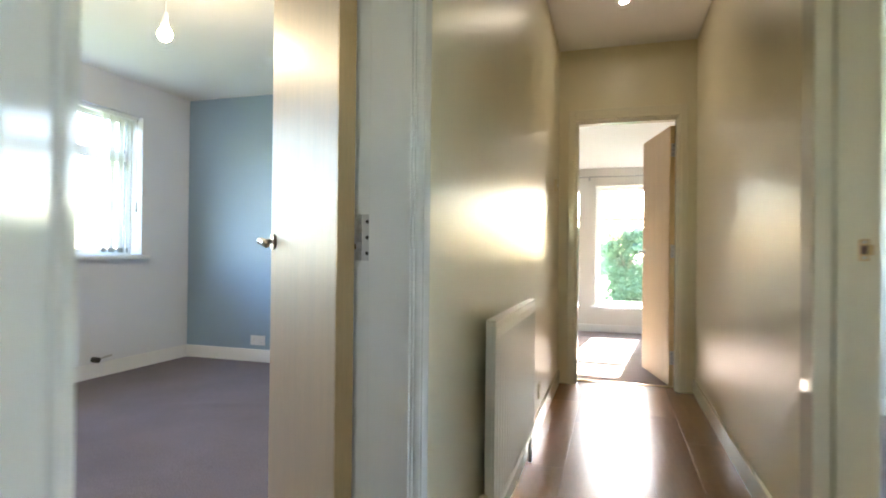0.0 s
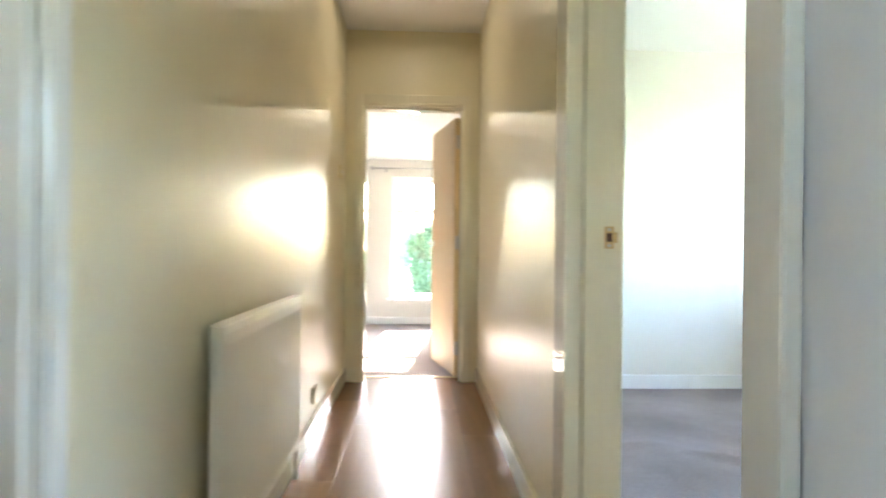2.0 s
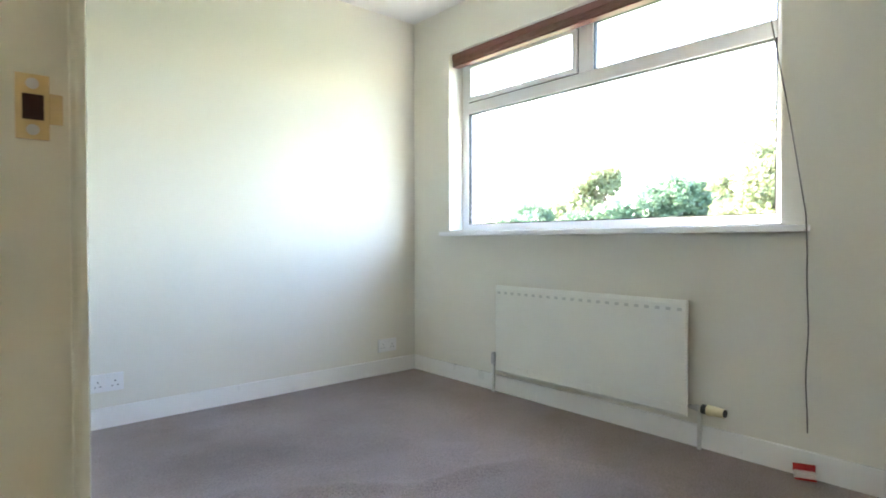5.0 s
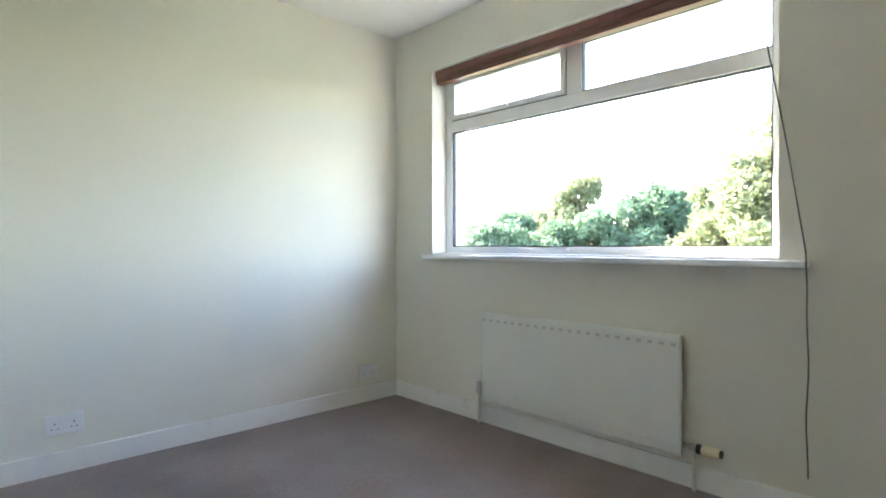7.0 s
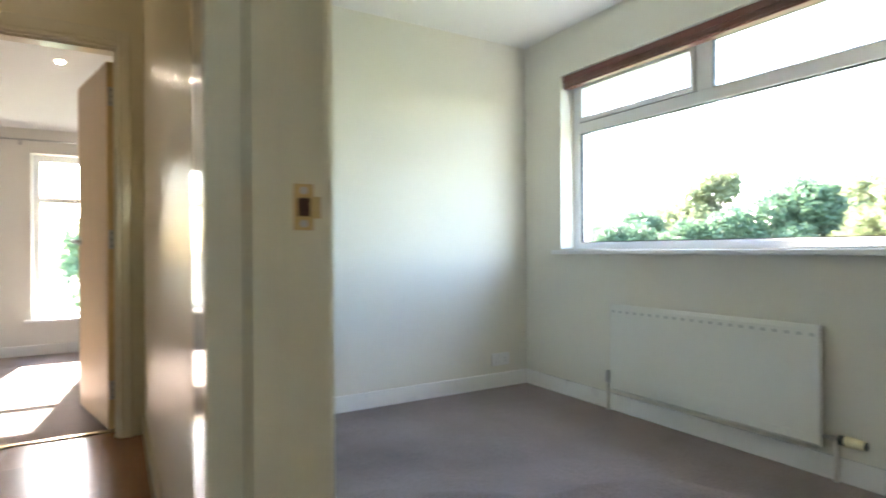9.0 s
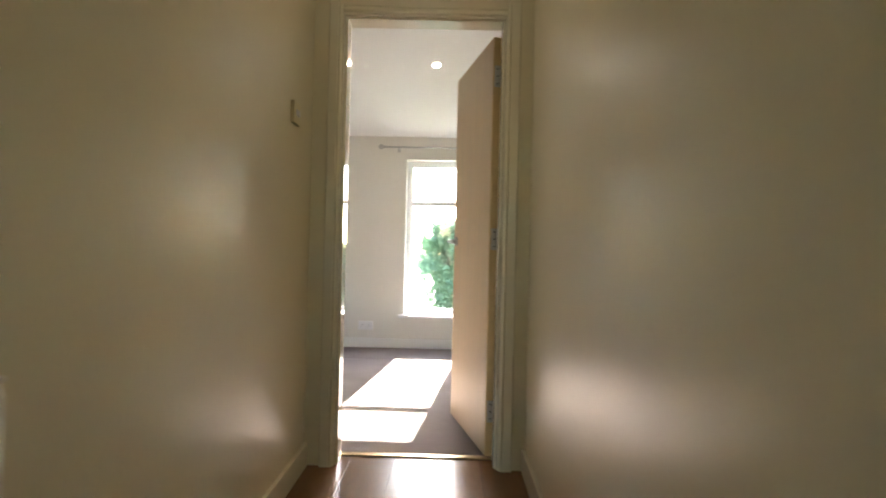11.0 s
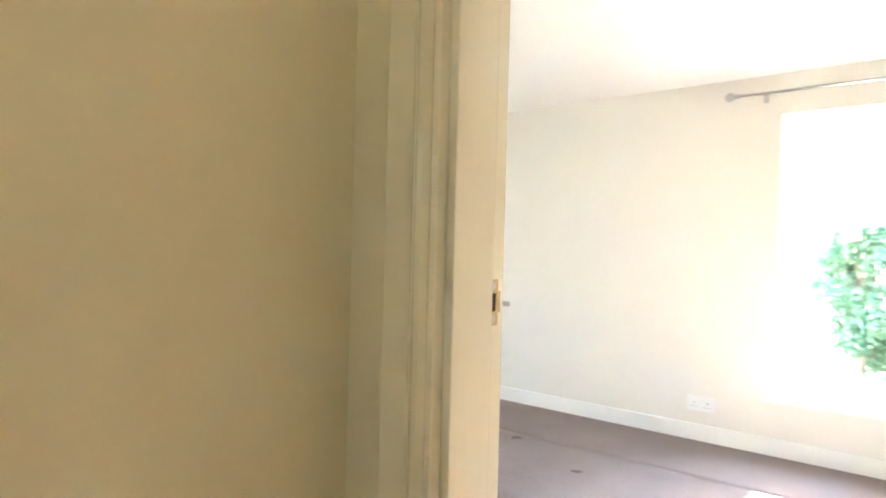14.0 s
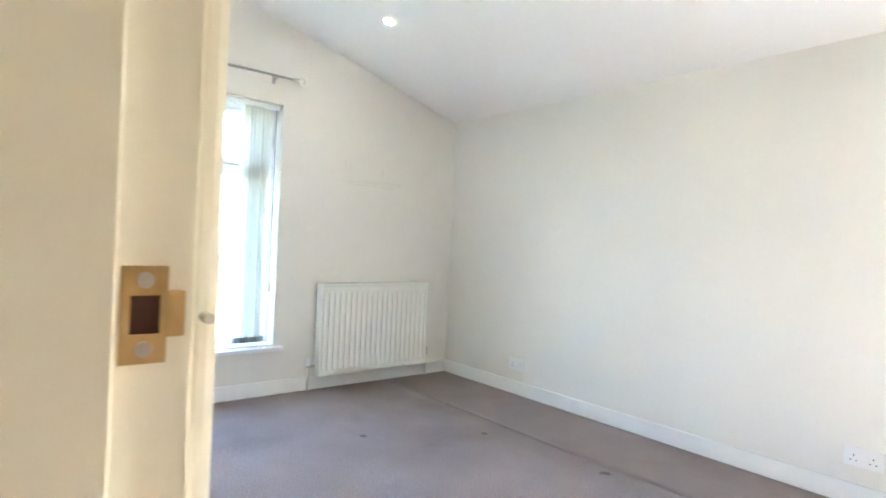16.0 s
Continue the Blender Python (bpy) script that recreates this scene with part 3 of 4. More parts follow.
# ---- windows ----
def window(name, at, width, z0, z1, transom, mullion, handle_x, label, sill_over=0.03, sill_far=0.03, sill_out=0.065, reveal=0.12, edge=0.055, bar=0.035, seal=None, glass=None):
    """A upvc window. Local x along the wall, y outwards from the wall's inner face, transom: height of the bar's middle; mullion: x of the top lights' bar."""
    ob = thing(name, at @ Vector((width / 2, reveal, z0)), label, "window", kind="structure")
    y0, y1 = reveal, reveal + 0.06
    zt = transom
    fr = part("window_frame", one_box(0, edge, y0, y1, z0, z1, 0.004), M_UPVC, ob, at=at)
    for b in ((width - edge, width, z0, z1), (edge, width - edge, z0, z0 + edge * 0.8), (edge, width - edge, z1 - edge, z1), (edge, width - edge, zt - bar, zt + bar)):
        part("frame_bar", one_box(b[0], b[1], y0, y1, b[2], b[3], 0.004), M_UPVC, fr, at=at)
    lights = [(edge, width - edge, z0 + edge * 0.8, zt - bar)]
    if mullion:
        part("frame_bar", one_box(mullion - 0.045, mullion + 0.045, y0, y1, zt + bar, z1 - edge, 0.004), M_UPVC, fr, at=at)
        lights += [(edge, mullion - 0.045, zt + bar, z1 - edge), (mullion + 0.045, width - edge, zt + bar, z1 - edge)]
    else:
        lights += [(edge, width - edge, zt + bar, z1 - edge)]
    for i, (a, b, c, d) in enumerate(lights):
        bm = bmesh.new()
        g = 0.006
        for x0, x1, za, zb in ((a, b, c, c + g), (a, b, d - g, d), (a, a + g, c + g, d - g), (b - g, b, c + g, d - g)):
            box(bm, x0, x1, y0 + 0.006, y0 + 0.03, za, zb)
        part("gasket", bm, seal or M_GASKET, ob, "thin rubber seal", at=at)
        if i == handle_x:
            bm = bmesh.new()
            f = 0.028
            for x0, x1, za, zb in ((a + g, b - g, c + g, c + g + f), (a + g, b - g, d - g - f, d - g), (a + g, a + g + f, c + g + f, d - g - f), (b - g - f, b - g, c + g + f, d - g - f)):
                box(bm, x0, x1, y0 - 0.012, y0 + 0.04, za, zb, 0.003)
            sash = part("opening_sash", bm, M_UPVC, ob, at=at)
            m = (a + b) / 2
            part("window_handle", box(one_box(m - 0.06, m + 0.05, y0 - 0.032, y0 - 0.02, c + 0.012, c + 0.026, 0.003), m - 0.012, m + 0.012, y0 - 0.021, y0 - 0.01, c + 0.008, c + 0.03, 0.002), M_UPVC, sash, "small white window handle", at=at)
        pane = part("pane", one_box(a + 0.002, b - 0.002, y0 + 0.031, y0 + 0.037, c + 0.002, d - 0.002), glass or M_GLASS, ob, "glass tinted cream to warm the added daylight" if glass else "clear glass", at=at)
        pane.visible_shadow = False
    part("window_sill", one_box(-sill_over, width + sill_far, -sill_out, -0.001, z0 - 0.03, z0 - 0.004, 0.004), M_UPVC, ob, at=at)
    part("sill_board", one_box(0.001, width - 0.001, -0.001, reveal, z0 + 0.001, z0 + 0.006), M_UPVC, ob, at=at)
    part("outer_sill", one_box(0.001, width - 0.001, y1 + 0.001, 0.31, z0 + 0.001, z0 + 0.02), M_UPVC, ob, at=at)
    return ob


# local x runs so that y points outwards
AT2 = Matrix.Translation((BX1, W2[1], 0)) @ Matrix.Rotation(radians(-90), 4, "Z")
AT3 = Matrix.Translation((W3[0], LY1, 0))
AT4 = Matrix.Translation((LX0, W4[0], 0)) @ Matrix.Rotation(radians(90), 4, "Z")
AT1 = Matrix.Translation((AX0, W1[0], 0)) @ Matrix.Rotation(radians(90), 4, "Z")
window("window_2", AT2, W2[1] - W2[0], W2[2], W2[3], 1.75, W2[1] - 2.58, 1, "wide white upvc window with two top lights", sill_far=0.10)
window("window_3", AT3, W3[1] - W3[0], W3[2], W3[3], 1.45, 0, -1, "tall white upvc window with a top light", 0.05, 0.05, bar=0.018, seal=M_SEAL)
window("window_4", AT4, W4[1] - W4[0], W4[2], W4[3], 1.50, 0, 1, "tall white upvc window with sheer vanes", 0.05, 0.05, seal=M_SEAL)
# added behind the camera, never in view: brings daylight onto the hall's woodwork
AT5 = Matrix.Translation((W5[1], HY0, 0)) @ Matrix.Rotation(radians(180), 4, "Z")
window("window_fill_light", AT5, W5[1] - W5[0], W5[2], W5[3], 1.8, 0, -1, "small white upvc window, unseen, added to light the hall", reveal=0.03, glass=M_CREAM_GLASS)
window("window_1", AT1, W1[1] - W1[0], W1[2], W1[3], 1.76, 0.9, -1, "white upvc window with sheer vertical blind vanes")


def vertical_blind(at, width, z0, z1, xs, label):
    """A headrail with vanes drawn aside; xs: places of the vanes along it."""
    ob = thing("vertical_blind", at @ Vector((width / 2, 0.05, z0)), label, "blind")
    part("headrail", one_box(0.01, width - 0.01, 0.035, 0.07, z1 - 0.035, z1 - 0.002, 0.003), M_UPVC, ob, at=at)
    for i, x in enumerate(xs):
        turn = at @ Matrix.Translation((x, 0.053, 0)) @ Matrix.Rotation(radians(38 + 9 * math.sin(i * 2.1)), 4, "Z")
        v = part("vane", one_box(-0.042, 0.042, -0.0006, 0.0006, z0 + 0.03, z1 - 0.036), M_VANE, ob, at=turn)
        part("hem_weight", one_box(-0.043, 0.043, -0.0022, 0.0022, z0 + 0.022, z0 + 0.058), M_VANE_HEM, v, "grey weighted hem", at=turn)
    part("pull_weight", one_box(width - 0.045, width - 0.03, 0.02, 0.034, z0 + 0.36, z0 + 0.44, 0.003), M_STEEL, ob, at=at)
    part("pull_cord", one_rod((width - 0.0375, 0.027, z0 + 0.44), (width - 0.0375, 0.027, z1 - 0.03), 0.0012, 6), M_CORD, ob, at=at)
    return ob


vertical_blind(AT1, W1[1] - W1[0], W1[2], W1[3], [W1[1] - W1[0] - 0.10 - 0.028 * i for i in range(9)], "sheer cream vertical blind drawn to one side")
vertical_blind(AT4, W4[1] - W4[0], W4[2], W4[3], [W4[1] - W4[0] - 0.08 - 0.026 * i for i in range(7)], "sheer white vertical blind drawn to one side")

# slatted wooden blind, drawn up, in the bedroom window's head
wb = W2[1] - W2[0]
blind = thing("wooden_blind", AT2 @ Vector((wb / 2, 0.05, W2[3] - 0.09)), "dark red-brown wooden blind drawn up under the window head", "blind")
part("headrail", one_box(0.006, wb - 0.006, 0.022, 0.075, W2[3] - 0.042, W2[3] - 0.002, 0.003), M_BLIND, blind, at=AT2)
for i in range(6):
    z = W2[3] - 0.046 - i * 0.0042
    part("slat", one_box(0.012, wb - 0.012, 0.024, 0.073, z - 0.003, z, 0.0), M_BLIND, blind, at=AT2)
part("bottom_rail", one_box(0.012, wb - 0.012, 0.024, 0.073, W2[3] - 0.086, W2[3] - 0.073, 0.003), M_BLIND, blind, at=AT2)
for x in (0.09, 0.20):
    part("ladder_cord", one_rod((x, 0.021, W2[3] - 0.085), (x, 0.021, W2[3] - 0.005), 0.0014, 6), M_CORD, blind, at=AT2)


def cord(name, pts, r, mat, parent=None, label=""):
    cu = bpy.data.curves.new(name, "CURVE")
    cu.dimensions, cu.bevel_depth, cu.bevel_resolution = "3D", r, 2
    sp = cu.splines.new("POLY")
    sp.points.add(len(pts) - 1)
    for p, q in zip(sp.points, pts):
        p.co = (*q, 1)
    tmp = bpy.data.objects.new("tmp", cu)
    scene.collection.objects.link(tmp)
    me = bpy.data.meshes.new_from_object(tmp.evaluated_get(bpy.context.evaluated_depsgraph_get()))
    bpy.data.objects.remove(tmp)
    bm = bmesh.new()
    bm.from_mesh(me)
    return part(name, bm, mat, parent, label, smooth=True)


yc = W2[0] - 0.035
pts = [(BX1 + 0.02, W2[0] + 0.05, W2[3] - 0.03), (BX1 - 0.01, W2[0] + 0.045, 1.80), (BX1 - 0.04, W2[0] - 0.04, 1.35), (BX1 - 0.066, W2[0] - 0.103, 0.98), (BX1 - 0.068, W2[0] - 0.106, 0.91)]
pts += [(BX1 - 0.060 + 0.003 * math.sin(i * 1.3), W2[0] - 0.108 + 0.003 * math.sin(i * 0.9), 0.90 - i * 0.06) for i in range(1, 13)]
cord("pull_cord", pts, 0.0028, M_CORD, blind, "grey braided pull cord hanging over the sill")


# ---- radiators ----
def radiator(name, at, length, z0, z1, flutes, mat, label, grille=True, flute_depth=0.006, double=False):
    """A panel radiator. Local x along the wall, y out of the wall, from 0."""
    ob = thing(name, at @ Vector((length / 2, 0.04, 0)), label, "radiator")
    d = 0.105 if double else 0.06
    bm = bmesh.new()
    # pressed front with rounded vertical channels
    cols = flutes * 6
    zs = (z0, z0 + 0.012, z0 + 0.035, z0 + 0.05, z1 - 0.06, z1 - 0.045, z1 - 0.018, z1)
    rows = []
    for j, z in enumerate(zs):
        row = []
        for i in range(cols + 1):
            u = i / cols
            x = u * length
            ph = (u * flutes) % 1.0
            e = min(u, 1 - u) * length
            groove = flute_depth * max(0.0, math.cos((ph - 0.5) * 2 * math.pi)) ** 0.7 if e > 0.02 and j in (3, 4) else 0.0
            y = d - groove - (0.006 if j in (0, 7) else 0) - (0.004 if i in (0, cols) else 0)
            row.append(bm.verts.new((x, y, z)))
        rows.append(row)
    for r0, r1 in zip(rows, rows[1:]):
        for i in range(cols):
            bm.faces.new((r0[i], r0[i + 1], r1[i + 1], r1[i]))
    rim = [e for e in bm.edges if e.is_boundary]
    ext = bmesh.ops.extrude_edge_only(bm, edges=rim)["geom"]
    for v in ext:
        if isinstance(v, bmesh.types.BMVert):
            v.co.y = d - 0.018
    part("panel", bm, mat, ob, at=at, smooth=False)
    part("back_panel", one_box(0.006, length - 0.006, 0.028, 0.040, z0 + 0.006, z1 - 0.006, 0.003), mat, ob, at=at)
    if grille:
        part("top_grille", one_box(0.0, length, 0.026, d - 0.0005, z1 + 0.0005, z1 + 0.009, 0.003), mat, ob, at=at)
        for x0, x1 in ((-0.003, 0.004), (length - 0.004, length + 0.003)):
            part("end_cap", one_box(x0, x1, 0.026, d - 0.012, z0 + 0.004, z1, 0.002), mat, ob, at=at)
    for x in (0.15, length - 0.15):
        part("bracket", one_box(x - 0.012, x + 0.012, 0.0005, 0.028, z0 + 0.06, z1 - 0.08, 0.002), mat, ob, at=at)
    return ob


def valve(parent, at, x, side, z, head_mat, flat):
    """A radiator valve with its pipe. side: +1 when it stands beyond the panel's far end."""
    v = part("valve", one_rod((x - side * 0.03, 0.034, z), (x + side * 0.028, 0.034, z), 0.009, 14), M_STEEL, parent, "tarnished metal valve", at=at, smooth=False)
    part("valve_nut", one_rod((x - side * 0.004, 0.034, z), (x + side * 0.012, 0.034, z), 0.014, 6), M_STEEL, v, at=at)
    part("pipe", one_rod((x + side * 0.016, 0.034, -0.012), (x + side * 0.016, 0.034, z), 0.0085, 14), M_COPPER, v, "white painted pipe going into the floor", at=at, smooth=True)
    if flat:
        part("valve_collar", one_rod((x + side * 0.028, 0.034, z), (x + side * 0.05, 0.034, z), 0.020, 18), M_DARK, v, at=at)
        part("valve_head", one_rod((x + side * 0.05, 0.034, z), (x + side * 0.118, 0.034, z), 0.023, 20, 0.018), head_mat, v, "yellowed plastic thermostatic head", at=at, smooth=False)
        part("valve_tip", one_rod((x + side * 0.118, 0.034, z), (x + side * 0.124, 0.034, z), 0.016, 18), M_DARK, v, at=at)
    else:
        part("valve_head", one_rod((x + side * 0.016, 0.034, z + 0.008), (x + side * 0.016, 0.034, z + 0.062), 0.0165, 18, 0.013), head_mat, v, "white plastic cap", at=at)
    return v


R2 = Matrix.Translation((BX1, 3.07, 0)) @ Matrix(((0, -1, 0, 0), (-1, 0, 0, 0), (0, 0, 1, 0), (0, 0, 0, 1)))
r2 = radiator("radiator", R2, 1.12, 0.13, 0.63, 22, M_RAD, "flat white panel radiator under the wide window", grille=False, flute_depth=0.0)
for i in range(22):
    x = 0.03 + i * (1.06 / 21)
    part("top_slot", one_box(x - 0.011, x + 0.011, 0.0585, 0.0606, 0.583, 0.597), M_RAD_SLOT, r2, at=R2)
    part("bottom_dimple", one_box(x - 0.012, x + 0.012, 0.0585, 0.0625, 0.163, 0.177, 0.0009), M_RAD, r2, at=R2)
valve(r2, R2, 1.12 + 0.03, 1, 0.175, M_CREAM_PLASTIC, True)
valve(r2, R2, -0.022, -1, 0.17, M_STEEL, False)

R1 = Matrix.Translation((HL, 1.445, 0)) @ Matrix(((0, 1, 0, 0), (1, 0, 0, 0), (0, 0, 1, 0), (0, 0, 0, 1)))
r1 = radiator("radiator", R1, 0.90, 0.15, 0.77, 20, M_RAD_HALL, "cream fluted panel radiator on the hall wall", flute_depth=0.010)
valve(r1, R1, 0.90 + 0.03, 1, 0.185, M_CREAM_PLASTIC, False)
valve(r1, R1, -0.03, -1, 0.185, M_CREAM_PLASTIC, False)

R3 = Matrix.Translation((LX0, 5.915, 0)) @ Matrix(((0, 1, 0, 0), (1, 0, 0, 0), (0, 0, 1, 0), (0, 0, 0, 1)))
r3 = radiator("radiator", R3, 0.935, 0.105, 0.75, 21, M_RAD, "white double panel radiator with fluted front", flute_depth=0.008, double=True)
valve(r3, R3, -0.035, -1, 0.17, M_PLASTIC, False)
valve(r3, R3, 0.97, 1, 0.17, M_STEEL, False)


# ---- sockets and switches ----
def socket(at, label, gangs=2, mat=None):
    """A wall socket. Local x along the wall, y out of it, centred."""
    mat = mat or M_PLASTIC
    w = 0.073 if gangs == 2 else 0.043
    ob = thing("wall_socket", at.translation, label, "socket", "wall sockets")
    part("faceplate", one_box(-w, w, 0.0, 0.011, -0.043, 0.043, 0.004), mat, ob, at=at)
    for g in ((-0.036, 0.036) if gangs == 2 else (0.0,)):
        bm = bmesh.new()
        for dx, dz, wx, wz in ((0, 0.006, 0.002, 0.004), (-0.011, -0.016, 0.0032, 0.002), (0.011, -0.016, 0.0032, 0.002)):
            box(bm, g + dx - wx, g + dx + wx, 0.0108, 0.0116, dz - wz, dz + wz)
        part("pin_holes", bm, M_DARK, ob, at=at)
        part("rocker", one_box(g * 0.35 - 0.008, g * 0.35 + 0.008, 0.0105, 0.0145, 0.014, 0.032, 0.002), mat, ob, at=at)
    return ob


FLIP = Matrix.Rotation(radians(180), 4, "Z")
def on_far(x, y, z):
    return Matrix.Translation((x, y, z)) @ FLIP


socket(on_far(2.805, BY1, 0.19), "white double wall socket above the skirting")
socket(on_far(1.17, BY1, 0.215), "white double wall socket above the skirting")
socket(on_far(-0.53, LY1, 0.215), "white double wall socket above the skirting")
socket(on_far(-2.62, LY1, 0.215), "white double wall socket above the skirting")
socket(on_far(-2.97, AY1, 0.19), "white double wall socket on the blue wall")
socket(Matrix.Translation((HL, 2.95, 0.21)) @ Matrix.Rotation(radians(-90), 4, "Z"), "cream wall socket on the hall wall", 1, M_CREAM_PLASTIC)

sw = thing("light_switch", (HL, 3.79, 1.482), "cream plastic two-gang light switch on the hall wall", "switch")
SW = Matrix.Translation((HL, 3.79, 1.482)) @ Matrix.Rotation(radians(-90), 4, "Z")
part("faceplate", one_box(-0.043, 0.043, 0, 0.016, -0.043, 0.043, 0.004), M_CREAM_PLASTIC, sw, at=SW)
for x in (-0.014, 0.014):
    part("rocker", one_box(x - 0.006, x + 0.006, 0.0155, 0.021, -0.012, 0.012, 0.002), M_PLASTIC, sw, at=SW)


# ---- curtain poles ----
def curtain_pole(at, x0, x1, z, label, out=0.07):
    ob = thing("curtain_pole", at @ Vector(((x0 + x1) / 2, -out, z)), label, "curtain pole", "metal curtain poles")
    part("pole", one_rod((x0, -out, z), (x1, -out, z), 0.008, 14), M_STEEL, ob, at=at, smooth=True)
    for x, s in ((x0, -1), (x1, 1)):
        f = part("finial", one_rod((x, -out, z), (x + s * 0.03, -out, z), 0.012, 14), M_STEEL, ob, at=at)
        bm = bmesh.new()
        for k in range(3):
            bmesh.ops.create_cone(bm, cap_ends=True, segments=18, radius1=0.026 - 0.007 * k, radius2=0.026 - 0.007 * k, depth=0.006 + 0.006 * k, matrix=Matrix.Translation((x + s * 0.052, -out, z)) @ Matrix.Rotation(radians(90), 4, "X"))
        part("scroll", bm, M_STEEL, f, at=at)
    for x in (x0 + 0.12, x1 - 0.12):
        b = part("bracket", one_rod((x, -0.001, z - 0.01), (x, -out, z - 0.01), 0.005, 10), M_STEEL, ob, at=at)
        part("bracket_plate", one_box(x - 0.012, x + 0.012, -0.006, -0.0005, z - 0.04, z + 0.015, 0.002), M_STEEL, b, at=at)
    return ob


curtain_pole(AT3, -0.20, W3[1] - W3[0] + 0.24, 1.985, "slim brushed metal curtain pole over the tall window")
curtain_pole(AT4, -0.24, W4[1] - W4[0] + 0.04, 2.125, "slim brushed metal curtain pole over the side window")


# ---- lamps ----
def downlight(p, tilt=0.0, label="small round recessed downlight, switched on"):
    at = Matrix.Translation(p) @ Matrix.Rotation(tilt, 4, "X")
    ob = thing("downlight", p, label, "downlight", "recessed downlights")
    bm = bmesh.new()
    bmesh.ops.create_cone(bm, cap_ends=False, segments=28, radius1=0.026, radius2=0.036, depth=0.008, matrix=Matrix.Translation((0, 0, -0.004)))
    bmesh.ops.create_cone(bm, cap_ends=False, segments=28, radius1=0.026, radius2=0.022, depth=0.004, matrix=Matrix.Translation((0, 0, -0.006)))
    part("bezel", bm, M_PLASTIC, ob, at=at, smooth=True)
    part("lens", one_rod((0, 0, -0.0055), (0, 0, -0.0015), 0.0225, 28), M_LAMP, ob, "glowing warm lens", at=at)
    return ob


downlight((0.12, 3.317, HALL_TOP))
slope = -math.atan(RISE)
for x, y in ((0.15, 5.95), (-2.72, 5.96)):
    downlight((x, y, rake(y) - 0.001), slope)

pl = thing("pendant_lamp", (-2.0, 1.88, 2.03), "bare lit bulb hanging on a thin flex", "pendant lamp")
part("ceiling_rose", one_rod((-2.0, 1.88, TOP - 0.025), (-2.0, 1.88, TOP), 0.038, 20, 0.04), M_PLASTIC, pl)
part("flex", one_rod((-2.0, 1.88, 2.13), (-2.0, 1.88, TOP - 0.025), 0.003, 8), M_PLASTIC, pl)
part("lamp_holder", one_rod((-2.0, 1.88, 2.07), (-2.0, 1.88, 2.13), 0.017, 16, 0.011), M_PLASTIC, pl)
bm = ball(bmesh.new(), (-2.0, 1.88, 2.025), 0.033)
rod(bm, (-2.0, 1.88, 2.04), (-2.0, 1.88, 2.07), 0.026, 16, 0.014)
part("bulb", bm, M_BULB, pl, "glowing warm bulb", smooth=True)

# ---- threshold strip, packet, marks ----
ts = thing("threshold_strip", ((D3[0] + D3[1]) / 2, LY0, 0), "thin brass threshold strip between planks and carpet", "threshold strip", kind="structure")
part("strip", one_box(D3[0] + 0.023, D3[1] - 0.023, LY0 - 0.02, LY0 + 0.018, 0.001, 0.007, 0.002), M_BRASS, ts)

pk = thing("card_packet", (BX1 - 0.05, 1.42, 0), "small red and white card packet leaning on the skirting", "packet")
PK = Matrix.Translation((BX1 - 0.050, 1.51, 0.008)) @ Matrix.Rotation(radians(24), 4, "Z") @ Matrix.Scale(0.78, 4)
part("packet_body", one_box(-0.03, 0.012, -0.042, 0.042, 0, 0.032, 0.002), M_CARD, pk, at=PK)
part("packet_flap", one_box(0.0125, 0.018, -0.046, 0.046, 0.028, 0.062, 0.001), M_RED, pk, "red printed flap", at=PK)
part("packet_edge", one_box(-0.034, -0.0302, -0.043, 0.043, 0.0, 0.010, 0.001), M_RED, pk, "red printed edge", at=PK)

dk = thing("valve_tail", (AX0 + 0.05, 3.02, 0.11), "dark radiator valve tail above the skirting", "valve")
part("valve_body", one_rod((AX0 + 0.002, 3.02, 0.14), (AX0 + 0.055, 3.02, 0.14), 0.022, 16), M_DARK, dk)
part("valve_pipe", one_rod((AX0 + 0.03, 3.02, 0.14), (AX0 + 0.03, 3.16, 0.155), 0.008, 12), M_STEEL, dk)


def flat_mark(name, bm, mat, label, category):
    return tagged(part(name, bm, mat), label, category, kind="structure")


for i, (x, y, a, l) in enumerate(((-1.37, 6.44, 40, 0.07), (-2.41, 5.72, 10, 0.05), (-2.09, 6.32, -30, 0.04), (-0.9, 6.2, 25, 0.06))):
    bm = bmesh.new()
    for k in range(5):
        s = 0.35 + 0.65 * random.random()
        t = one_box(-l * s / 2, l * s / 2, k * 0.006 - 0.014, k * 0.006 - 0.009, 0, 0.0015)
        me = bpy.data.meshes.new("t")
        t.to_mesh(me)
        t.free()
        bm.from_mesh(me)
    bm.transform(Matrix.Translation((x, y, 0.0095)) @ Matrix.Rotation(radians(a), 4, "Z"))
    flat_mark("carpet_scuff", bm, M_SCUFF, "small dark scuff worn into the carpet", "carpet scuff")
bm = bmesh.new()
for y, z, w, h in ((6.11, 1.63, 0.0025, 0.03), (6.145, 1.63, 0.0025, 0.03), (6.43, 1.60, 0.0025, 0.03)):
    box(bm, LX0, LX0 + 0.0012, y - w, y + w, z - h, z + h)
for y0, y1, z in ((6.10, 6.60, 1.505), (6.14, 6.55, 1.485), (6.25, 6.62, 1.52)):
    box(bm, LX0, LX0 + 0.0008, y0, y1, z - 0.004, z + 0.004)
flat_mark("wall_marks", bm, M_WALL_MARK, "faint scratches left by a removed shelf", "wall marks")

# ---- outside ----
bm = bmesh.new()
bmesh.ops.create_circle(bm, cap_ends=True, segments=48, radius=900)
bm.transform(Matrix.Translation((0, 0, -0.45)))
tagged(part("ground", bm, M_GRASS), "mown lawn reaching to the distance", "lawn", kind="structure")


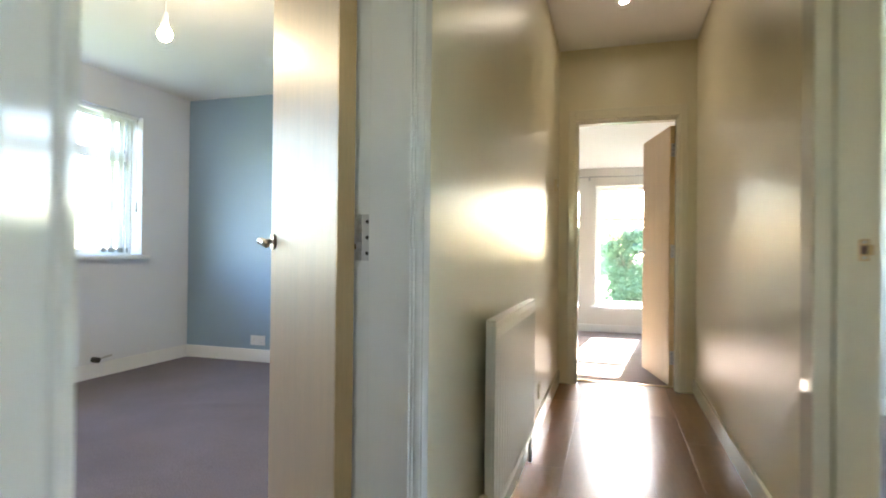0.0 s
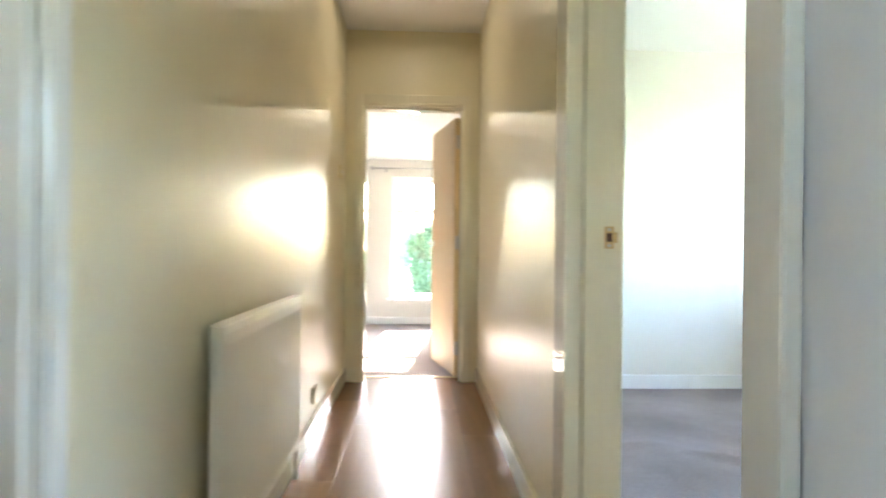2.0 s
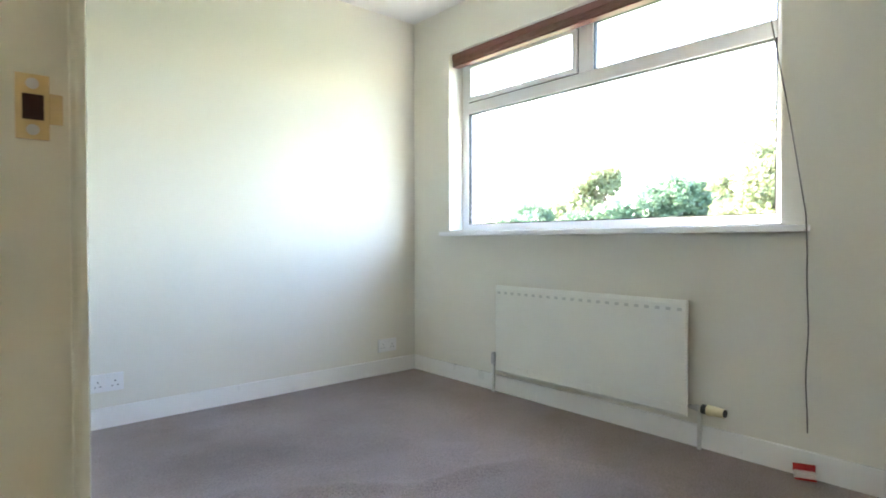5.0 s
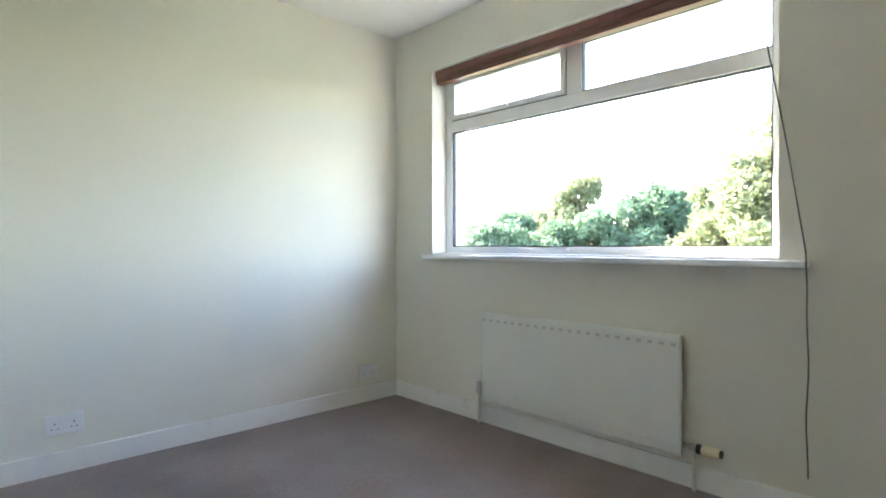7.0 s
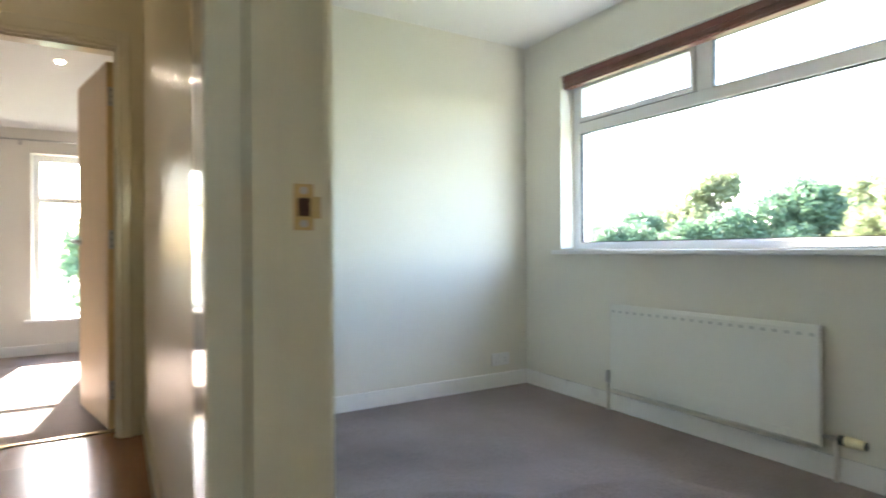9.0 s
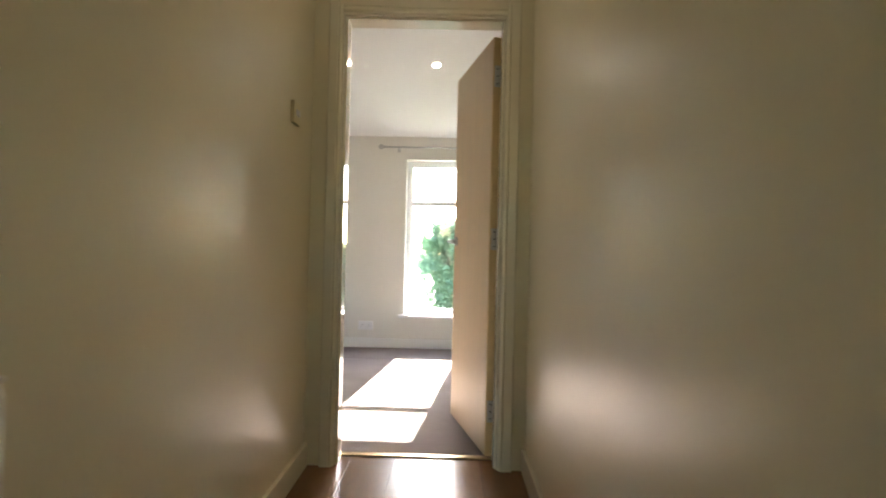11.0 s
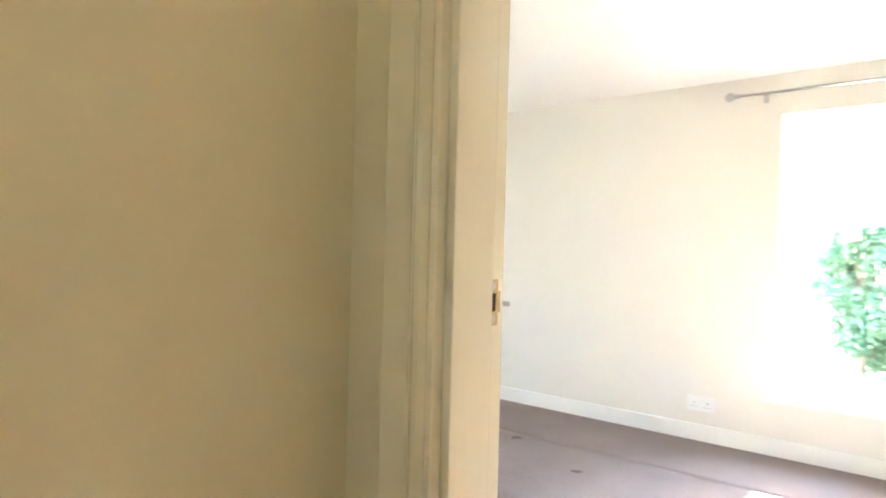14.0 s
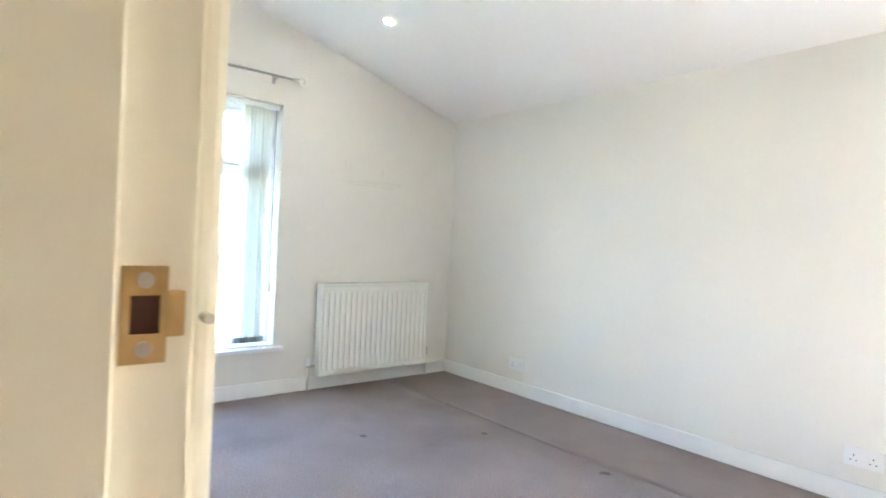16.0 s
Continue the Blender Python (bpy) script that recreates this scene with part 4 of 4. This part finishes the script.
def tree(x, y, h, r, mat, label, seed, leaves=13000, low=0.08, leaf=0.085):
    rnd = random.Random(seed)
    g = -0.45
    ob = thing("tree", (x, y, g), label, "tree")
    bm = bmesh.new()
    top = Vector((x + rnd.uniform(-0.2, 0.2), y + rnd.uniform(-0.2, 0.2), g + h * 0.6))
    rod(bm, (x, y, g - 0.05), top, 0.03 * h, 9, 0.012 * h)
    clumps = []
    for i in range(38):
        a = rnd.uniform(0, 2 * math.pi)
        f = rnd.uniform(low, 0.92)
        rr = r * (1.0 - 0.55 * abs(f - 0.4)) * rnd.uniform(0.25, 0.85) * (1 - 0.5 * max(0, f - 0.6))
        c = Vector((x + rr * math.cos(a), y + rr * math.sin(a), g + h * f))
        s = Vector((x, y, g + h * max(0.1, f * 0.55)))
        rod(bm, s, c, 0.010 * h, 6, 0.003 * h)
        clumps.append((c, r * rnd.uniform(0.2, 0.4)))
    clumps.append((Vector((x, y, g + h * 0.9)), r * 0.3))
    part("trunk", bm, M_BARK, ob)
    verts, faces = [], []
    for i in range(leaves):
        c, cr = clumps[rnd.randrange(len(clumps))]
        d = Vector((rnd.gauss(0, 1), rnd.gauss(0, 1), rnd.gauss(0, 0.8))).normalized() * cr * (rnd.random() ** 0.45)
        p = c + d
        if p.z < g + 0.05:
            continue
        s = leaf * rnd.uniform(0.5, 1.2)
        q = Euler((rnd.uniform(0, 6.3), rnd.uniform(0, 6.3), rnd.uniform(0, 6.3))).to_matrix()
        k = len(verts)
        for v in ((-s * 0.4, -s * 0.2, 0), (0.0, -s, 0.1 * s), (s * 0.45, 0, 0), (0, s, 0.12 * s)):
            verts.append(p + q @ Vector(v))
        faces.append((k, k + 1, k + 2, k + 3))
    me = bpy.data.meshes.new("crown")
    me.from_pydata(verts, [], faces)
    me.materials.append(mat)
    crown = new("crown", me)
    crown.parent = ob
    crown.matrix_parent_inverse = ob.matrix_basis.inverted()
    return ob


def bearing(x, y, deg, dist):
    return x + dist * math.sin(radians(deg)), y + dist * math.cos(radians(deg))


# trees flagged pale get leaves with the sun's brightness in their colour
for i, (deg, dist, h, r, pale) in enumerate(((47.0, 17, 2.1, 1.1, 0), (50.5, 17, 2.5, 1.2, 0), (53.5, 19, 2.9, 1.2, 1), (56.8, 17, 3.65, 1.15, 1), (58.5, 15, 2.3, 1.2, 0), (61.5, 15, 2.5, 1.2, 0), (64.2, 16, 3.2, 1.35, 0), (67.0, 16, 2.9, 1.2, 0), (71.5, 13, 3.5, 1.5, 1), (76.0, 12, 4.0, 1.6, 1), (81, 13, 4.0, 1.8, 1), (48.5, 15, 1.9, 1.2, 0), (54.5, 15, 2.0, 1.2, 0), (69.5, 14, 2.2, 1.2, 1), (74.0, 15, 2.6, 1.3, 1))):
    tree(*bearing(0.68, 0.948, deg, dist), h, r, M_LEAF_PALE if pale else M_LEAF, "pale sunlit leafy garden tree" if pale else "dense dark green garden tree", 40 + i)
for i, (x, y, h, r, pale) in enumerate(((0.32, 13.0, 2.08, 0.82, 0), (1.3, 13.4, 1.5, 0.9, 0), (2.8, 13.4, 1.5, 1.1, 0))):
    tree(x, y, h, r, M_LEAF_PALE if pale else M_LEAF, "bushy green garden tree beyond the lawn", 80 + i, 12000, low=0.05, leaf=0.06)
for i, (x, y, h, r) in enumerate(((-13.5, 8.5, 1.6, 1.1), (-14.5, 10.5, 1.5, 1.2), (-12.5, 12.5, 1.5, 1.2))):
    tree(x, y, h, r, M_LEAF_PALE, "low garden shrub with sunlight tinted into its pale leaves", 90 + i, 2200, 0.05)

# ---- laminate planks, laid along the hall ----
PW, PL = 0.195, 1.22
nx = math.ceil((HR - HL) / PW)
cache = {}
for i in range(nx):
    x0, x1 = HL + i * PW, min(HL + (i + 1) * PW, HR)
    y = HY0 - (i * 0.47) % PL
    while y < LY0 - 0.02:
        a, b = max(y, HY0), min(y + PL, LY0 - 0.02)
        if b - a > 0.03:
            key = (round(x1 - x0, 3), round(b - a, 3))
            if key not in cache:
                bm = one_box(0.0004, key[0] - 0.0004, 0.0004, key[1] - 0.0004, -0.0078, 0.0, 0.0009)
                me = bpy.data.meshes.new("plank")
                bm.to_mesh(me)
                bm.free()
                me.materials.append(M_LAMINATE)
                cache[key] = me
            ob = new("plank", cache[key])
            ob.parent = hall_floor
            ob.location = (x0, a, 0)
        y += PL
